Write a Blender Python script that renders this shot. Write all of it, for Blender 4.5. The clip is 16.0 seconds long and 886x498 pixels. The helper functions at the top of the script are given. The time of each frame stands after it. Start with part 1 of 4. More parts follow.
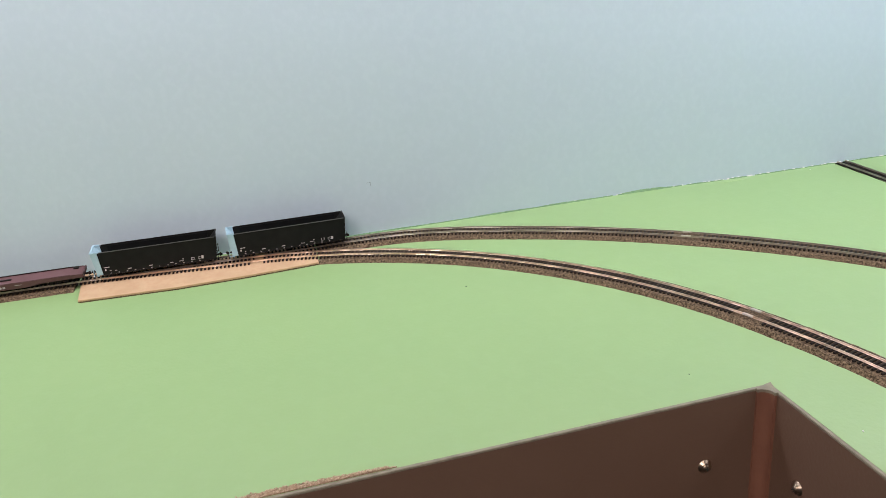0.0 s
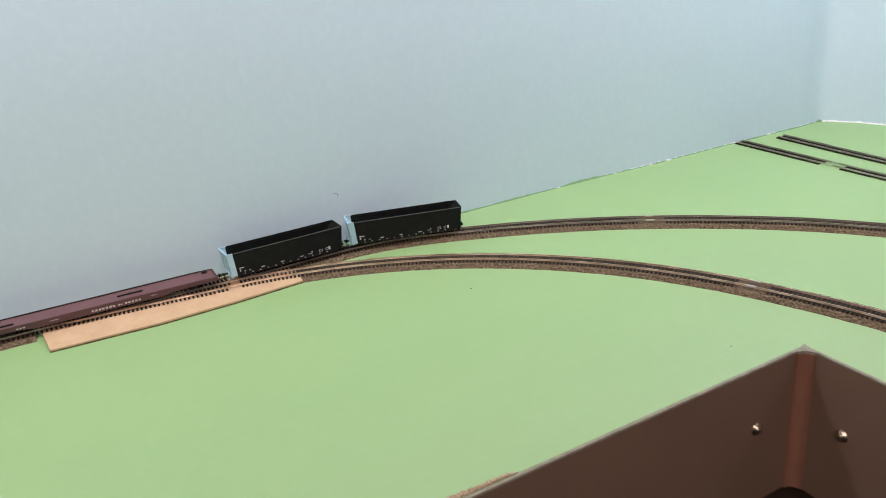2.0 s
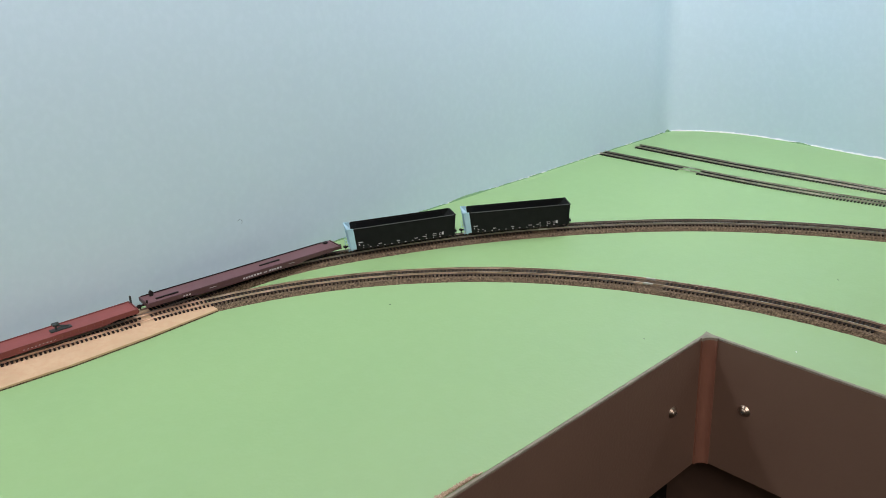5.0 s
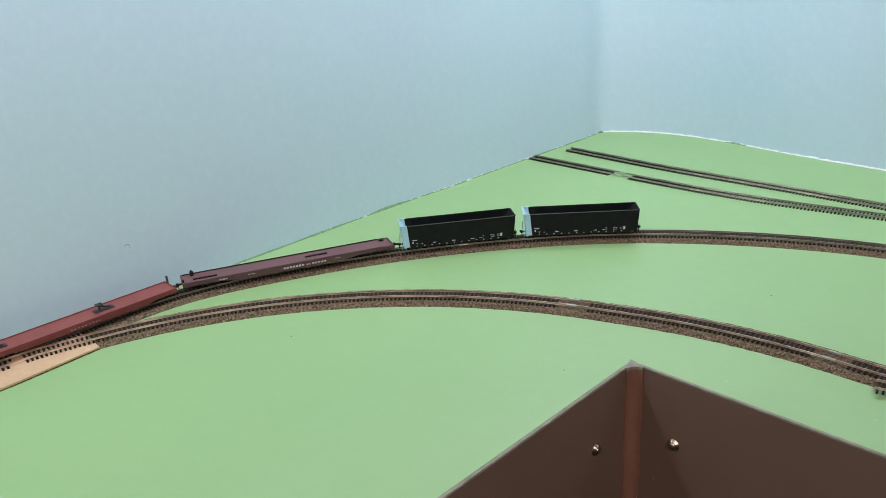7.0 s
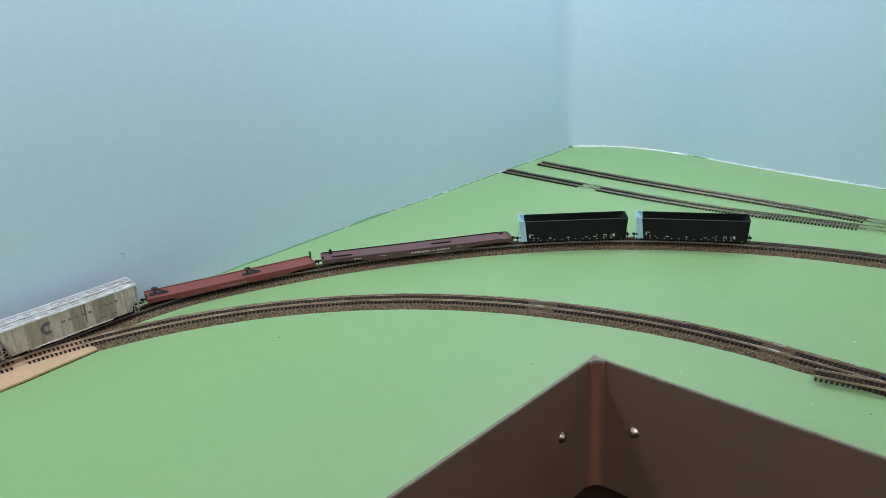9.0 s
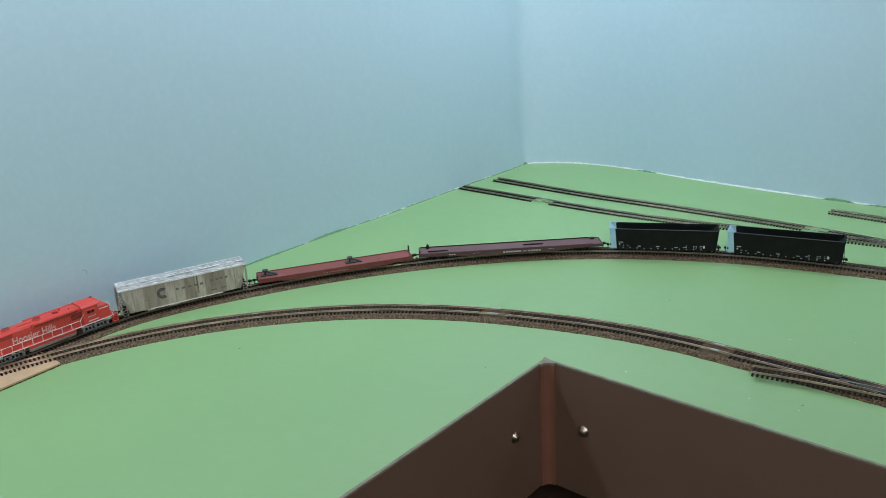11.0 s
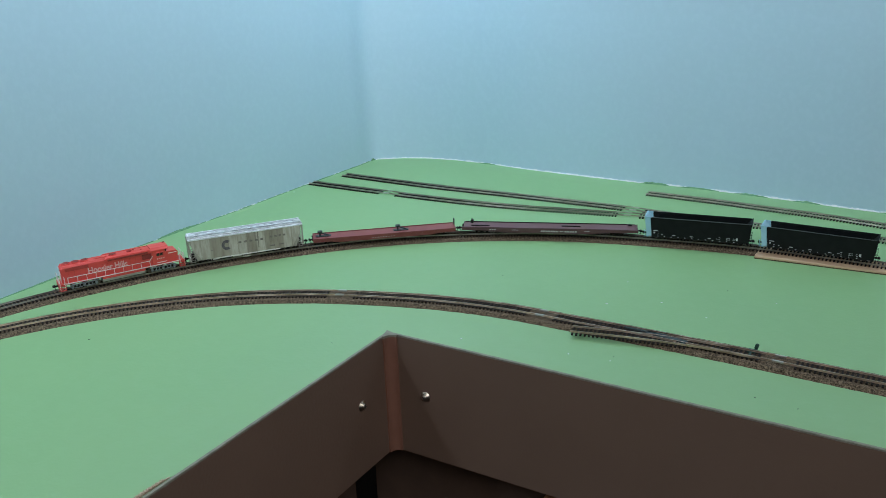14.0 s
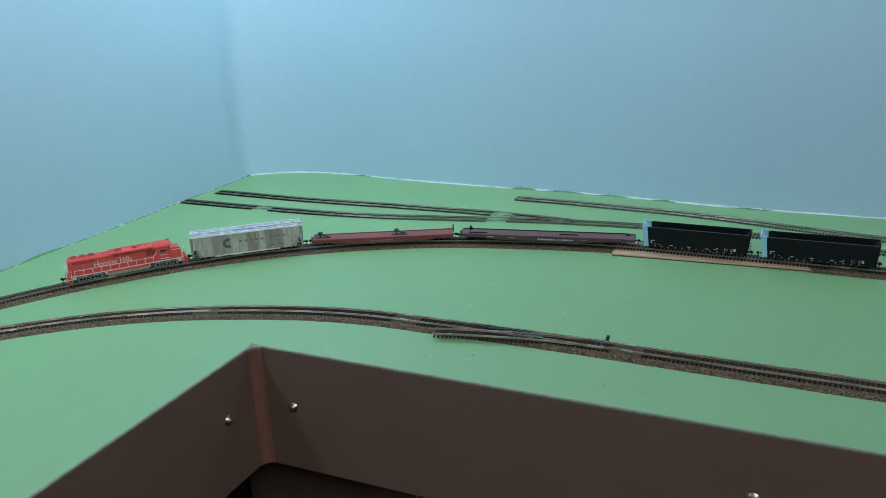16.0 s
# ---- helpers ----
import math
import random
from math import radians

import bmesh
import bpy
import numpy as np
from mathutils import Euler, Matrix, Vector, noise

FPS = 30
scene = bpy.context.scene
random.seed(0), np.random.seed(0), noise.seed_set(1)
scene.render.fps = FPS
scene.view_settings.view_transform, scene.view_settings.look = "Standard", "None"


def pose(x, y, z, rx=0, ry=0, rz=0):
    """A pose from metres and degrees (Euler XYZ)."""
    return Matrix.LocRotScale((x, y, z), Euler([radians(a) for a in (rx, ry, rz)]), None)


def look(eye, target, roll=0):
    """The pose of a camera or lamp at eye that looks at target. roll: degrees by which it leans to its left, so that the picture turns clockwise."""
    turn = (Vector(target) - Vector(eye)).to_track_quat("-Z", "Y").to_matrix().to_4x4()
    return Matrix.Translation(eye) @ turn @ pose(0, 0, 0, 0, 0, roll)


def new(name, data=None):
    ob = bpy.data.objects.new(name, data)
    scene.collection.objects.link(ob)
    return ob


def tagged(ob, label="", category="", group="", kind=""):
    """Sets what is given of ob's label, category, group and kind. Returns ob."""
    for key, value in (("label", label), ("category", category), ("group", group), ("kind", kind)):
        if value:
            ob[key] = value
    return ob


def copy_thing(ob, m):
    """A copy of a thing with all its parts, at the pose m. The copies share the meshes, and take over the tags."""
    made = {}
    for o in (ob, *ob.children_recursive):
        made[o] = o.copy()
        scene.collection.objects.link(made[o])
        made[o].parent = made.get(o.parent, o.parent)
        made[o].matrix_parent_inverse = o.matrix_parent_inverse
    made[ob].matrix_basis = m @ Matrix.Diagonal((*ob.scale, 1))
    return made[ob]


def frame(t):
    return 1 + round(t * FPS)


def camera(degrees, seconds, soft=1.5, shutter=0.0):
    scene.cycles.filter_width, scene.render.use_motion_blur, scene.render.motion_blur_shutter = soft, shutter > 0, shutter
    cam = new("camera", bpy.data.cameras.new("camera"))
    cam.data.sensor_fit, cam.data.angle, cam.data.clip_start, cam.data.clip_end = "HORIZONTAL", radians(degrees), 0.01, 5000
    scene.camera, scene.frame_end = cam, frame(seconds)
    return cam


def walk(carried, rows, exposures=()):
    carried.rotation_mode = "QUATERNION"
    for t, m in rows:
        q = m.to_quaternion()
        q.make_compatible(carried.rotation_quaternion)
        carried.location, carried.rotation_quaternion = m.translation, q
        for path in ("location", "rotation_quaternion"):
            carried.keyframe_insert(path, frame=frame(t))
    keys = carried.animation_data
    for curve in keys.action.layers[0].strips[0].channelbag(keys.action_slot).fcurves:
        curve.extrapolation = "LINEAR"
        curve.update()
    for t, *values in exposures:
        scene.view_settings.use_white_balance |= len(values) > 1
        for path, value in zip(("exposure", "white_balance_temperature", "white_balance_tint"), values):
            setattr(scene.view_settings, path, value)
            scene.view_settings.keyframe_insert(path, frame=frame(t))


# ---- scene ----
cam = camera(53.8, 16.0, soft=0.35, shutter=0.3)
PATH = [
    (0, (0.3718, -0.2843, 0.2709), (-1.4791, 0.1998, -0.4913), -4.0),
    (0.5, (0.3430, -0.2688, 0.2740), (-1.4925, 0.2184, -0.5232), -4.3),
    (1, (0.2997, -0.3234, 0.2853), (-1.4698, 0.3780, -0.5026), -4.4),
    (1.5, (0.2771, -0.3945, 0.2802), (-1.4152, 0.4800, -0.5037), -4.2),
    (2, (0.3039, -0.4295, 0.2812), (-1.3493, 0.5129, -0.5078), -3.8),
    (2.5, (0.3893, -0.4377, 0.2863), (-1.2360, 0.5696, -0.4810), -3.7),
    (3, (0.4192, -0.4584, 0.2853), (-1.1866, 0.5881, -0.4707), -3.6),
    (3.5, (0.3780, -0.4882, 0.2863), (-1.1433, 0.6674, -0.4851), -3.2),
    (4, (0.3348, -0.5160, 0.2935), (-1.1248, 0.7220, -0.4697), -3.2),
    (6.5, (0.2534, -0.4347, 0.2853), (-1.1351, 0.8714, -0.4944), -2.6),
    (7, (0.2616, -0.4274, 0.2884), (-1.0856, 0.9177, -0.5006), -3.0),
    (7.5, (0.2626, -0.4377, 0.2915), (-1.0733, 0.9177, -0.4975), -2.9),
    (8, (0.2719, -0.4491, 0.2915), (-1.0660, 0.9085, -0.4913), -3.0),
    (8.5, (0.2863, -0.4584, 0.2946), (-1.0485, 0.9095, -0.4759), -2.9),
    (9, (0.2956, -0.4584, 0.2977), (-1.0259, 0.9301, -0.4553), -2.9),
    (9.5, (0.3039, -0.4532, 0.2977), (-1.0063, 0.9569, -0.4377), -3.0),
    (10, (0.3090, -0.4563, 0.2966), (-0.9909, 0.9672, -0.4295), -3.0),
    (12.5, (0.3451, -0.4954, 0.2966), (-0.7972, 1.0671, -0.4079), -2.4),
    (13, (0.3574, -0.4965, 0.2905), (-0.7138, 1.1103, -0.4254), -2.0),
    (13.5, (0.3646, -0.4995, 0.2925), (-0.6736, 1.1361, -0.4079), -1.9),
    (14, (0.3636, -0.5016, 0.2915), (-0.6561, 1.1454, -0.4089), -2.1),
    (14.5, (0.3615, -0.5026, 0.2905), (-0.6551, 1.1495, -0.4017), -1.9),
    (15, (0.3739, -0.4975, 0.2925), (-0.6108, 1.1804, -0.3842), -2.1),
    (15.5, (0.3883, -0.4975, 0.2915), (-0.5356, 1.2216, -0.3677), -2.5),
    (16, (0.3996, -0.4975, 0.2884), (-0.4244, 1.2648, -0.3873), -2.5),
]
walk(cam, [(t, look(eye, target, roll)) for t, eye, target, roll in PATH],
     exposures=[(0.0, 0.20, 6950, 34), (4.0, 0.10, 6720, 30), (6.5, 0.05, 6380, 25), (8.0, 0.0, 6250, 23), (9.0, -0.13, 6080, 19), (12.5, -0.28, 5820, 15), (16.0, -0.39, 5200, 9)])

# ---- light: slim LED bars, one over each leg of the board, and an added fill lamp for the room ----
world = bpy.data.worlds.new("room_dark")
scene.world = world
world.use_nodes = True
world.node_tree.nodes["Background"].inputs[0].default_value = (0.5, 0.55, 0.6, 1)
world.node_tree.nodes["Background"].inputs[1].default_value = 0.05


def strip_lamp(name, m, length, width, watts, colour):
    d = bpy.data.lights.new(name, "AREA")
    d.shape, d.size, d.size_y, d.energy, d.color = "RECTANGLE", length, width, watts, colour
    ob = new(name, d)
    ob.matrix_world = m
    return ob


BACKDROP_Z = 0.55
STRIPS = [(-0.280, -0.385, 0.50, 86, 1.66), (0.10, 0.40, 0.50, 0, 0.84)]
strip_lamp("led_strip_lamp_left", pose(*STRIPS[0][:3], 0, 0, STRIPS[0][3]), STRIPS[0][4], 0.012, 4.0, (0.90, 0.985, 1.04))
strip_lamp("led_strip_lamp_right", pose(*STRIPS[1][:3]), STRIPS[1][4], 0.012, 1.52, (0.90, 0.985, 1.04))
# Unseen broad lamp, added to fill the walls, fascia and car sides.
strip_lamp("room_ceiling_lamp", look((0.95, -0.85, 1.25), (0.1, -0.1, 0.1)), 1.1, 1.1, 26.0, (1.0, 0.945, 0.88))


# ---- materials ----
def mat(name, colour, rough=0.6, metal=0.0, second=None, scale=40.0, amount=0.5, bump=0.0, bump_scale=200.0,
        fine=None, fine_scale=400.0, fine_amount=0.3, vary=0.0, coat=0.0, shine=0.5, stretch=None):
    """Principled material: a base colour blotched with a second one, a fine grain, a bump and a spread from piece to piece."""
    m = bpy.data.materials.new(name)
    m.use_nodes = True
    nt = m.node_tree
    bsdf = nt.nodes["Principled BSDF"]
    bsdf.inputs["Roughness"].default_value = rough
    bsdf.inputs["Metallic"].default_value = metal
    bsdf.inputs["Coat Weight"].default_value = coat
    bsdf.inputs["Specular IOR Level"].default_value = shine
    co = nt.nodes.new("ShaderNodeTexCoord").outputs["Object"]
    if stretch:
        mp = nt.nodes.new("ShaderNodeMapping")
        mp.inputs["Scale"].default_value = stretch
        nt.links.new(co, mp.inputs["Vector"])
        co = mp.outputs["Vector"]

    def noise_of(s, detail=4.0):
        n = nt.nodes.new("ShaderNodeTexNoise")
        n.inputs["Scale"].default_value, n.inputs["Detail"].default_value = s, detail
        nt.links.new(co, n.inputs["Vector"])
        return n.outputs["Fac"]

    def ramp(fac, lo, hi):
        r = nt.nodes.new("ShaderNodeMapRange")
        r.inputs["From Min"].default_value, r.inputs["From Max"].default_value = lo, hi
        nt.links.new(fac, r.inputs["Value"])
        return r.outputs["Result"]

    def mix(fac, a, b, kind="MIX"):
        x = nt.nodes.new("ShaderNodeMix")
        x.data_type, x.blend_type = "RGBA", kind
        for i, v in ((6, a), (7, b)):
            if isinstance(v, tuple):
                x.inputs[i].default_value = (*v, 1)
            else:
                nt.links.new(v, x.inputs[i])
        if isinstance(fac, float):
            x.inputs[0].default_value = fac
        else:
            nt.links.new(fac, x.inputs[0])
        return x.outputs[2]

    def times(v, k):
        x = nt.nodes.new("ShaderNodeMath")
        x.operation = "MULTIPLY"
        nt.links.new(v, x.inputs[0])
        x.inputs[1].default_value = k
        return x.outputs[0]

    out = colour
    second = second or tuple(c * 0.8 for c in colour)
    out = mix(times(ramp(noise_of(scale), 0.35, 0.7), amount), out, second)
    if fine:
        out = mix(times(ramp(noise_of(fine_scale, 2.0), 0.45, 0.65), fine_amount), out, fine)
    if vary:
        info = nt.nodes.new("ShaderNodeObjectInfo").outputs["Random"]
        out = mix(times(info, vary), out, tuple(c * 0.4 for c in colour))
    nt.links.new(out, bsdf.inputs["Base Color"])
    if bump:
        b = nt.nodes.new("ShaderNodeBump")
        b.inputs["Strength"].default_value, b.inputs["Distance"].default_value = bump, 0.0006
        nt.links.new(noise_of(bump_scale), b.inputs["Height"])
        nt.links.new(b.outputs["Normal"], bsdf.inputs["Normal"])
    return m


GREEN = mat("green_board_paint", (0.228, 0.395, 0.160), 0.42, second=(0.21, 0.375, 0.155), scale=9, amount=0.6,
            bump=0.15, bump_scale=350, fine=(0.24, 0.41, 0.175), fine_scale=90, fine_amount=0.3)
SKY = mat("sky_blue_wall_paint", (0.43, 0.575, 0.635), 0.6, second=(0.415, 0.56, 0.62), scale=5, amount=0.7,
          bump=0.16, bump_scale=260, fine=(0.455, 0.60, 0.66), fine_scale=170, fine_amount=0.45)
CORK = mat("cork", (0.215, 0.16, 0.10), 0.95, shine=0.12, second=(0.052, 0.037, 0.020), scale=620, amount=1.0, bump=1.0, bump_scale=600,
           fine=(0.018, 0.013, 0.008), fine_scale=900, fine_amount=0.85)
TIE = mat("tie_plastic", (0.014, 0.011, 0.008), 0.8, vary=0.4, shine=0.2)
RAIL_DARK = mat("dark_siding_rail", (0.56, 0.51, 0.41), 0.33, 0.9, second=(0.20, 0.18, 0.14), scale=60, amount=0.6)
RAIL = mat("nickel_silver_rail", (0.86, 0.66, 0.50), 0.30, 0.9, second=(0.36, 0.25, 0.17), scale=60, amount=0.8)
# Darker copy of RAIL: the main line's weaker highlights are put into the colour.
RAIL_MID = mat("low_glint_rail", (0.50, 0.44, 0.37), 0.34, 0.9, second=(0.24, 0.20, 0.165), scale=60, amount=0.7)
SOLDER = mat("solder", (0.7, 0.66, 0.6), 0.3, 1.0)
WOOD = mat("raw_basswood", (0.51, 0.36, 0.21), 0.7, second=(0.41, 0.28, 0.155), scale=50, amount=0.6, bump=0.3, bump_scale=300,
           fine=(0.45, 0.26, 0.14), fine_scale=250, fine_amount=0.3)
FASCIA = mat("brown_fascia_paint", (0.138, 0.089, 0.060), 0.36, second=(0.120, 0.077, 0.052), scale=14, amount=0.6,
             bump=0.2, bump_scale=420)
EDGE = mat("raw_hardboard_edge", (0.235, 0.225, 0.16), 0.8, second=(0.12, 0.115, 0.08), scale=120, amount=0.6, bump=0.4, bump_scale=900)
POST = mat("brown_corner_paint", (0.190, 0.088, 0.054), 0.45, second=(0.145, 0.066, 0.041), scale=40, amount=0.7, bump=0.2)
CARPET = mat("dark_carpet", (0.02, 0.016, 0.015), 0.95, bump=0.8, bump_scale=900)
PLY = mat("dark_plywood_frame", (0.075, 0.045, 0.028), 0.8, shine=0.2, second=(0.045, 0.028, 0.018), scale=30, amount=0.6, bump=0.2)
WHITE = mat("white_caulk", (0.78, 0.8, 0.8), 0.6, second=(0.6, 0.66, 0.62), scale=150, amount=0.6, bump=0.5, bump_scale=500)
STEEL = mat("screw_steel", (0.42, 0.36, 0.27), 0.3, 1.0)
DARK = mat("dark_mark", (0.03, 0.04, 0.035), 0.7)
CREAM = mat("room_wall_paint", (0.62, 0.58, 0.52), 0.8, bump=0.1)
LED = bpy.data.materials.new("led_glow")
LED.use_nodes = True
LED.node_tree.nodes["Principled BSDF"].inputs["Emission Color"].default_value = (1, 0.97, 0.93, 1)
LED.node_tree.nodes["Principled BSDF"].inputs["Emission Strength"].default_value = 3.0


# ---- mesh helpers ----
def mesh_of(bm, name, material, smooth=False):
    me = bpy.data.meshes.new(name)
    if smooth:
        for f in bm.faces:
            f.smooth = True
    bmesh.ops.recalc_face_normals(bm, faces=bm.faces)
    bm.to_mesh(me)
    bm.free()
    me.materials.append(material)
    return me


def part(name, bm, material, parent=None, label="", smooth=False):
    ob = new(name, mesh_of(bm, name, material, smooth))
    if parent is not None:
        ob.parent = parent
    if label:
        tagged(ob, label)
    return ob


def empty(name, m=None):
    ob = new(name)
    ob.empty_display_size = 0.01
    if m is not None:
        ob.matrix_world = m
    return ob


def box(bm, cx, cy, cz, sx, sy, sz, bevel=0.0, m=None):
    r = bmesh.ops.create_cube(bm, size=1.0)
    vs = r["verts"]
    bmesh.ops.scale(bm, vec=(sx, sy, sz), verts=vs)
    if bevel:
        es = list({e for v in vs for e in v.link_edges})
        vs = list({v for g in bmesh.ops.bevel(bm, geom=es, offset=bevel, segments=2, affect="EDGES")["faces"] for v in g.verts})
    bmesh.ops.translate(bm, vec=(cx, cy, cz), verts=vs)
    if m is not None:
        bmesh.ops.transform(bm, matrix=m, verts=vs)
    return vs


def one_box(*a, **k):
    bm = bmesh.new()
    box(bm, *a, **k)
    return bm


def rod(bm, a, b, r, n=8, r2=None):
    """A round bar from a to b."""
    a, b = Vector(a), Vector(b)
    m = Matrix.Translation((a + b) / 2) @ (b - a).to_track_quat("Z", "Y").to_matrix().to_4x4()
    return bmesh.ops.create_cone(bm, cap_ends=True, segments=n, radius1=r, radius2=r if r2 is None else r2, depth=(b - a).length, matrix=m)["verts"]


def prism(bm, outline, lo, hi, axis="y"):
    """A flat outline, drawn across the two other axes, extruded along axis from lo to hi."""
    def at(p, h):
        return {"y": (p[0], h, p[1]), "x": (h, p[0], p[1]), "z": (p[0], p[1], h)}[axis]
    a = [bm.verts.new(at(p, lo)) for p in outline]
    b = [bm.verts.new(at(p, hi)) for p in outline]
    n = len(outline)
    bm.faces.new(a)
    bm.faces.new(list(reversed(b)))
    for i in range(n):
        bm.faces.new((a[i], b[i], b[(i + 1) % n], a[(i + 1) % n]))
    return a + b


def curve(points, step=0.004):
    """A smooth line through points, resampled at even steps."""
    p = [Vector(q) for q in points]
    p = [2 * p[0] - p[1]] + p + [2 * p[-1] - p[-2]]
    fine = []
    for i in range(1, len(p) - 2):
        p0, p1, p2, p3 = p[i - 1:i + 3]
        t1 = (p1 - p0).length ** 0.5
        t2 = t1 + (p2 - p1).length ** 0.5
        t3 = t2 + (p3 - p2).length ** 0.5
        for k in range(24):
            t = t1 + (t2 - t1) * k / 24
            a1 = p0 * ((t1 - t) / t1) + p1 * (t / t1)
            a2 = p1 * ((t2 - t) / (t2 - t1)) + p2 * ((t - t1) / (t2 - t1))
            a3 = p2 * ((t3 - t) / (t3 - t2)) + p3 * ((t - t2) / (t3 - t2))
            b1 = a1 * ((t2 - t) / t2) + a2 * (t / t2)
            b2 = a2 * ((t3 - t) / (t3 - t1)) + a3 * ((t - t1) / (t3 - t1))
            fine.append(b1 * ((t2 - t) / (t2 - t1)) + b2 * ((t - t1) / (t2 - t1)))
    fine.append(p[-2])
    xy = np.array([tuple(v) for v in fine])
    s = np.r_[0, np.cumsum(np.linalg.norm(np.diff(xy, axis=0), axis=1))]
    n = max(2, int(s[-1] / step))
    u = np.linspace(0, s[-1], n + 1)
    return np.c_[np.interp(u, s, xy[:, 0]), np.interp(u, s, xy[:, 1])], u


class Line:
    """A track's centre line."""

    def __init__(self, points):
        self.xy, self.s = curve(points)
        d = np.gradient(self.xy, axis=0)
        self.a = np.unwrap(np.arctan2(d[:, 1], d[:, 0]))
        self.length = self.s[-1]

    def at(self, s):
        return np.array([np.interp(s, self.s, self.xy[:, 0]), np.interp(s, self.s, self.xy[:, 1])])

    def angle(self, s):
        return float(np.interp(s, self.s, self.a))

    def side(self, s, off):
        a = self.angle(s)
        return self.at(s) + off * np.array([-math.sin(a), math.cos(a)])

    def near(self, x, y):
        return float(self.s[np.argmin(((self.xy - (x, y)) ** 2).sum(1))])


def sweep(line, profile, s0, s1, step=0.006, jitter=0.0):
    """A closed profile of (sideways, up) carried along a line."""
    bm = bmesh.new()
    rows = []
    for s in np.linspace(s0, s1, max(2, int((s1 - s0) / step)) + 1):
        a, (x, y) = line.angle(s), line.at(s)
        rows.append([bm.verts.new((x - math.sin(a) * (o + random.uniform(-jitter, jitter)), y + math.cos(a) * (o + random.uniform(-jitter, jitter)),
                                   z + (random.uniform(-jitter, 0) if z > 0.001 else 0))) for o, z in profile])
    n = len(profile)
    for r, q in zip(rows, rows[1:]):
        for i in range(n):
            bm.faces.new((r[i], q[i], q[(i + 1) % n], r[(i + 1) % n]))
    bm.faces.new(rows[0])
    bm.faces.new(list(reversed(rows[-1])))
    return bm


# ---- lines of the plan ----
MAIN = Line([(-0.3625, -0.9356), (-0.3468, -0.5860), (-0.3378, -0.3862), (-0.3317, -0.2503), (-0.3265, -0.1318), (-0.2925, -0.0422), (-0.2462, 0.0402), (-0.1895, 0.1143), (-0.1246, 0.1782), (-0.0494, 0.2297), (0.0330, 0.2678), (0.1205, 0.2915), (0.2060, 0.3059), (0.3038, 0.3080), (0.4166, 0.3095), (0.7166, 0.3146), (1.2165, 0.3232)])
FRONT = Line([(-0.3368, -0.3862), (-0.3306, -0.3286), (-0.3244, -0.2843), (-0.3183, -0.2400), (-0.2966, -0.1720), (-0.2626, -0.1092), (-0.2173, -0.0536), (-0.1638, -0.0072), (-0.1040, 0.0288), (-0.0546, 0.0494), (0.0093, 0.0690), (0.0670, 0.0783), (0.1185, 0.0803), (0.2153, 0.0824), (0.3698, 0.0814), (1.2800, 0.0814)])
SIDING_A = Line([(-0.3368, 0.3203), (-0.2328, 0.3224), (-0.1329, 0.3265), (-0.0608, 0.3348), (0.0072, 0.3481), (0.0670, 0.3605), (0.1257, 0.3718), (0.2214, 0.3821), (0.3358, 0.3842), (0.4378, 0.3687), (0.5800, 0.3420)])
SIDING_B = Line([(-0.3214, 0.3687), (-0.1906, 0.3687), (-0.0814, 0.3749), (-0.0134, 0.3780), (0.0515, 0.3801), (0.1452, 0.3770)])
SIDING_C = Line([(0.0566, 0.4460), (0.1246, 0.4455), (0.1906, 0.4419), (0.2472, 0.4388), (0.3100, 0.4305), (0.3667, 0.4202), (0.4480, 0.4079), (0.6000, 0.3840)])
WALL = Line([(-0.3950, -1.3000), (-0.3780, -0.7500), (-0.3625, -0.3750), (-0.3533, -0.2070), (-0.3502, -0.1015), (-0.3492, -0.0015), (-0.3471, 0.1174), (-0.3430, 0.1926), (-0.3399, 0.3142), (-0.3358, 0.4141), (-0.3337, 0.4532), (-0.3121, 0.4717), (-0.2802, 0.4872), (-0.2451, 0.4954), (-0.1988, 0.4975), (-0.1040, 0.4913), (0.0103, 0.4892), (0.1045, 0.4918), (0.1978, 0.4872), (0.2997, 0.4800), (0.4511, 0.4820), (0.8000, 0.4820), (1.3400, 0.4820)])

# ---- structure ----
def board():
    bm = bmesh.new()
    quads = []
    for s in np.arange(0.02, WALL.length, 0.012):
        x, y = WALL.side(s, -0.0015 - 0.0015 * noise.noise((s * 60, 3, 1)))
        front = (-0.0029, y) if y < 0.0029 else ((-0.0029, 0.0029) if x < -0.0029 else (x, 0.0029))
        quads.append(((x, y), front))
    for z, flip in ((0.0, False), (-0.018, True)):
        rows = [[bm.verts.new((*p, z)) for p in q] for q in quads]
        for a, b in zip(rows, rows[1:]):
            f = (a[0], a[1], b[1], b[0])
            bm.faces.new(f if flip else tuple(reversed(f)))
        if z == 0.0:
            top = rows
    for k in (0, 1):
        for (a, b), (c, d) in zip(zip(top, top[1:]), zip(rows, rows[1:])):
            bm.faces.new((a[k], b[k], d[k], c[k]))
    bmesh.ops.remove_doubles(bm, verts=bm.verts, dist=0.00001)
    tagged(part("board", bm, GREEN), "pale green painted flat layout board, smooth with specks", "layout board", kind="structure")


board()


def backdrop():
    bm = bmesh.new()
    rows = []
    for s in np.arange(0, WALL.length, 0.003):
        p, q = WALL.side(s, 0), WALL.side(s, 0.006)
        rows.append([bm.verts.new((*p, -0.03)), bm.verts.new((*p, BACKDROP_Z)), bm.verts.new((*q, BACKDROP_Z)), bm.verts.new((*q, -0.03))])
    for r, q in zip(rows, rows[1:]):
        for i in range(4):
            bm.faces.new((r[i], q[i], q[(i + 1) % 4], r[(i + 1) % 4]))
    tagged(part("backdrop", bm, SKY), "sky-blue painted backdrop sheet curving round the corner", "backdrop", kind="structure")


backdrop()


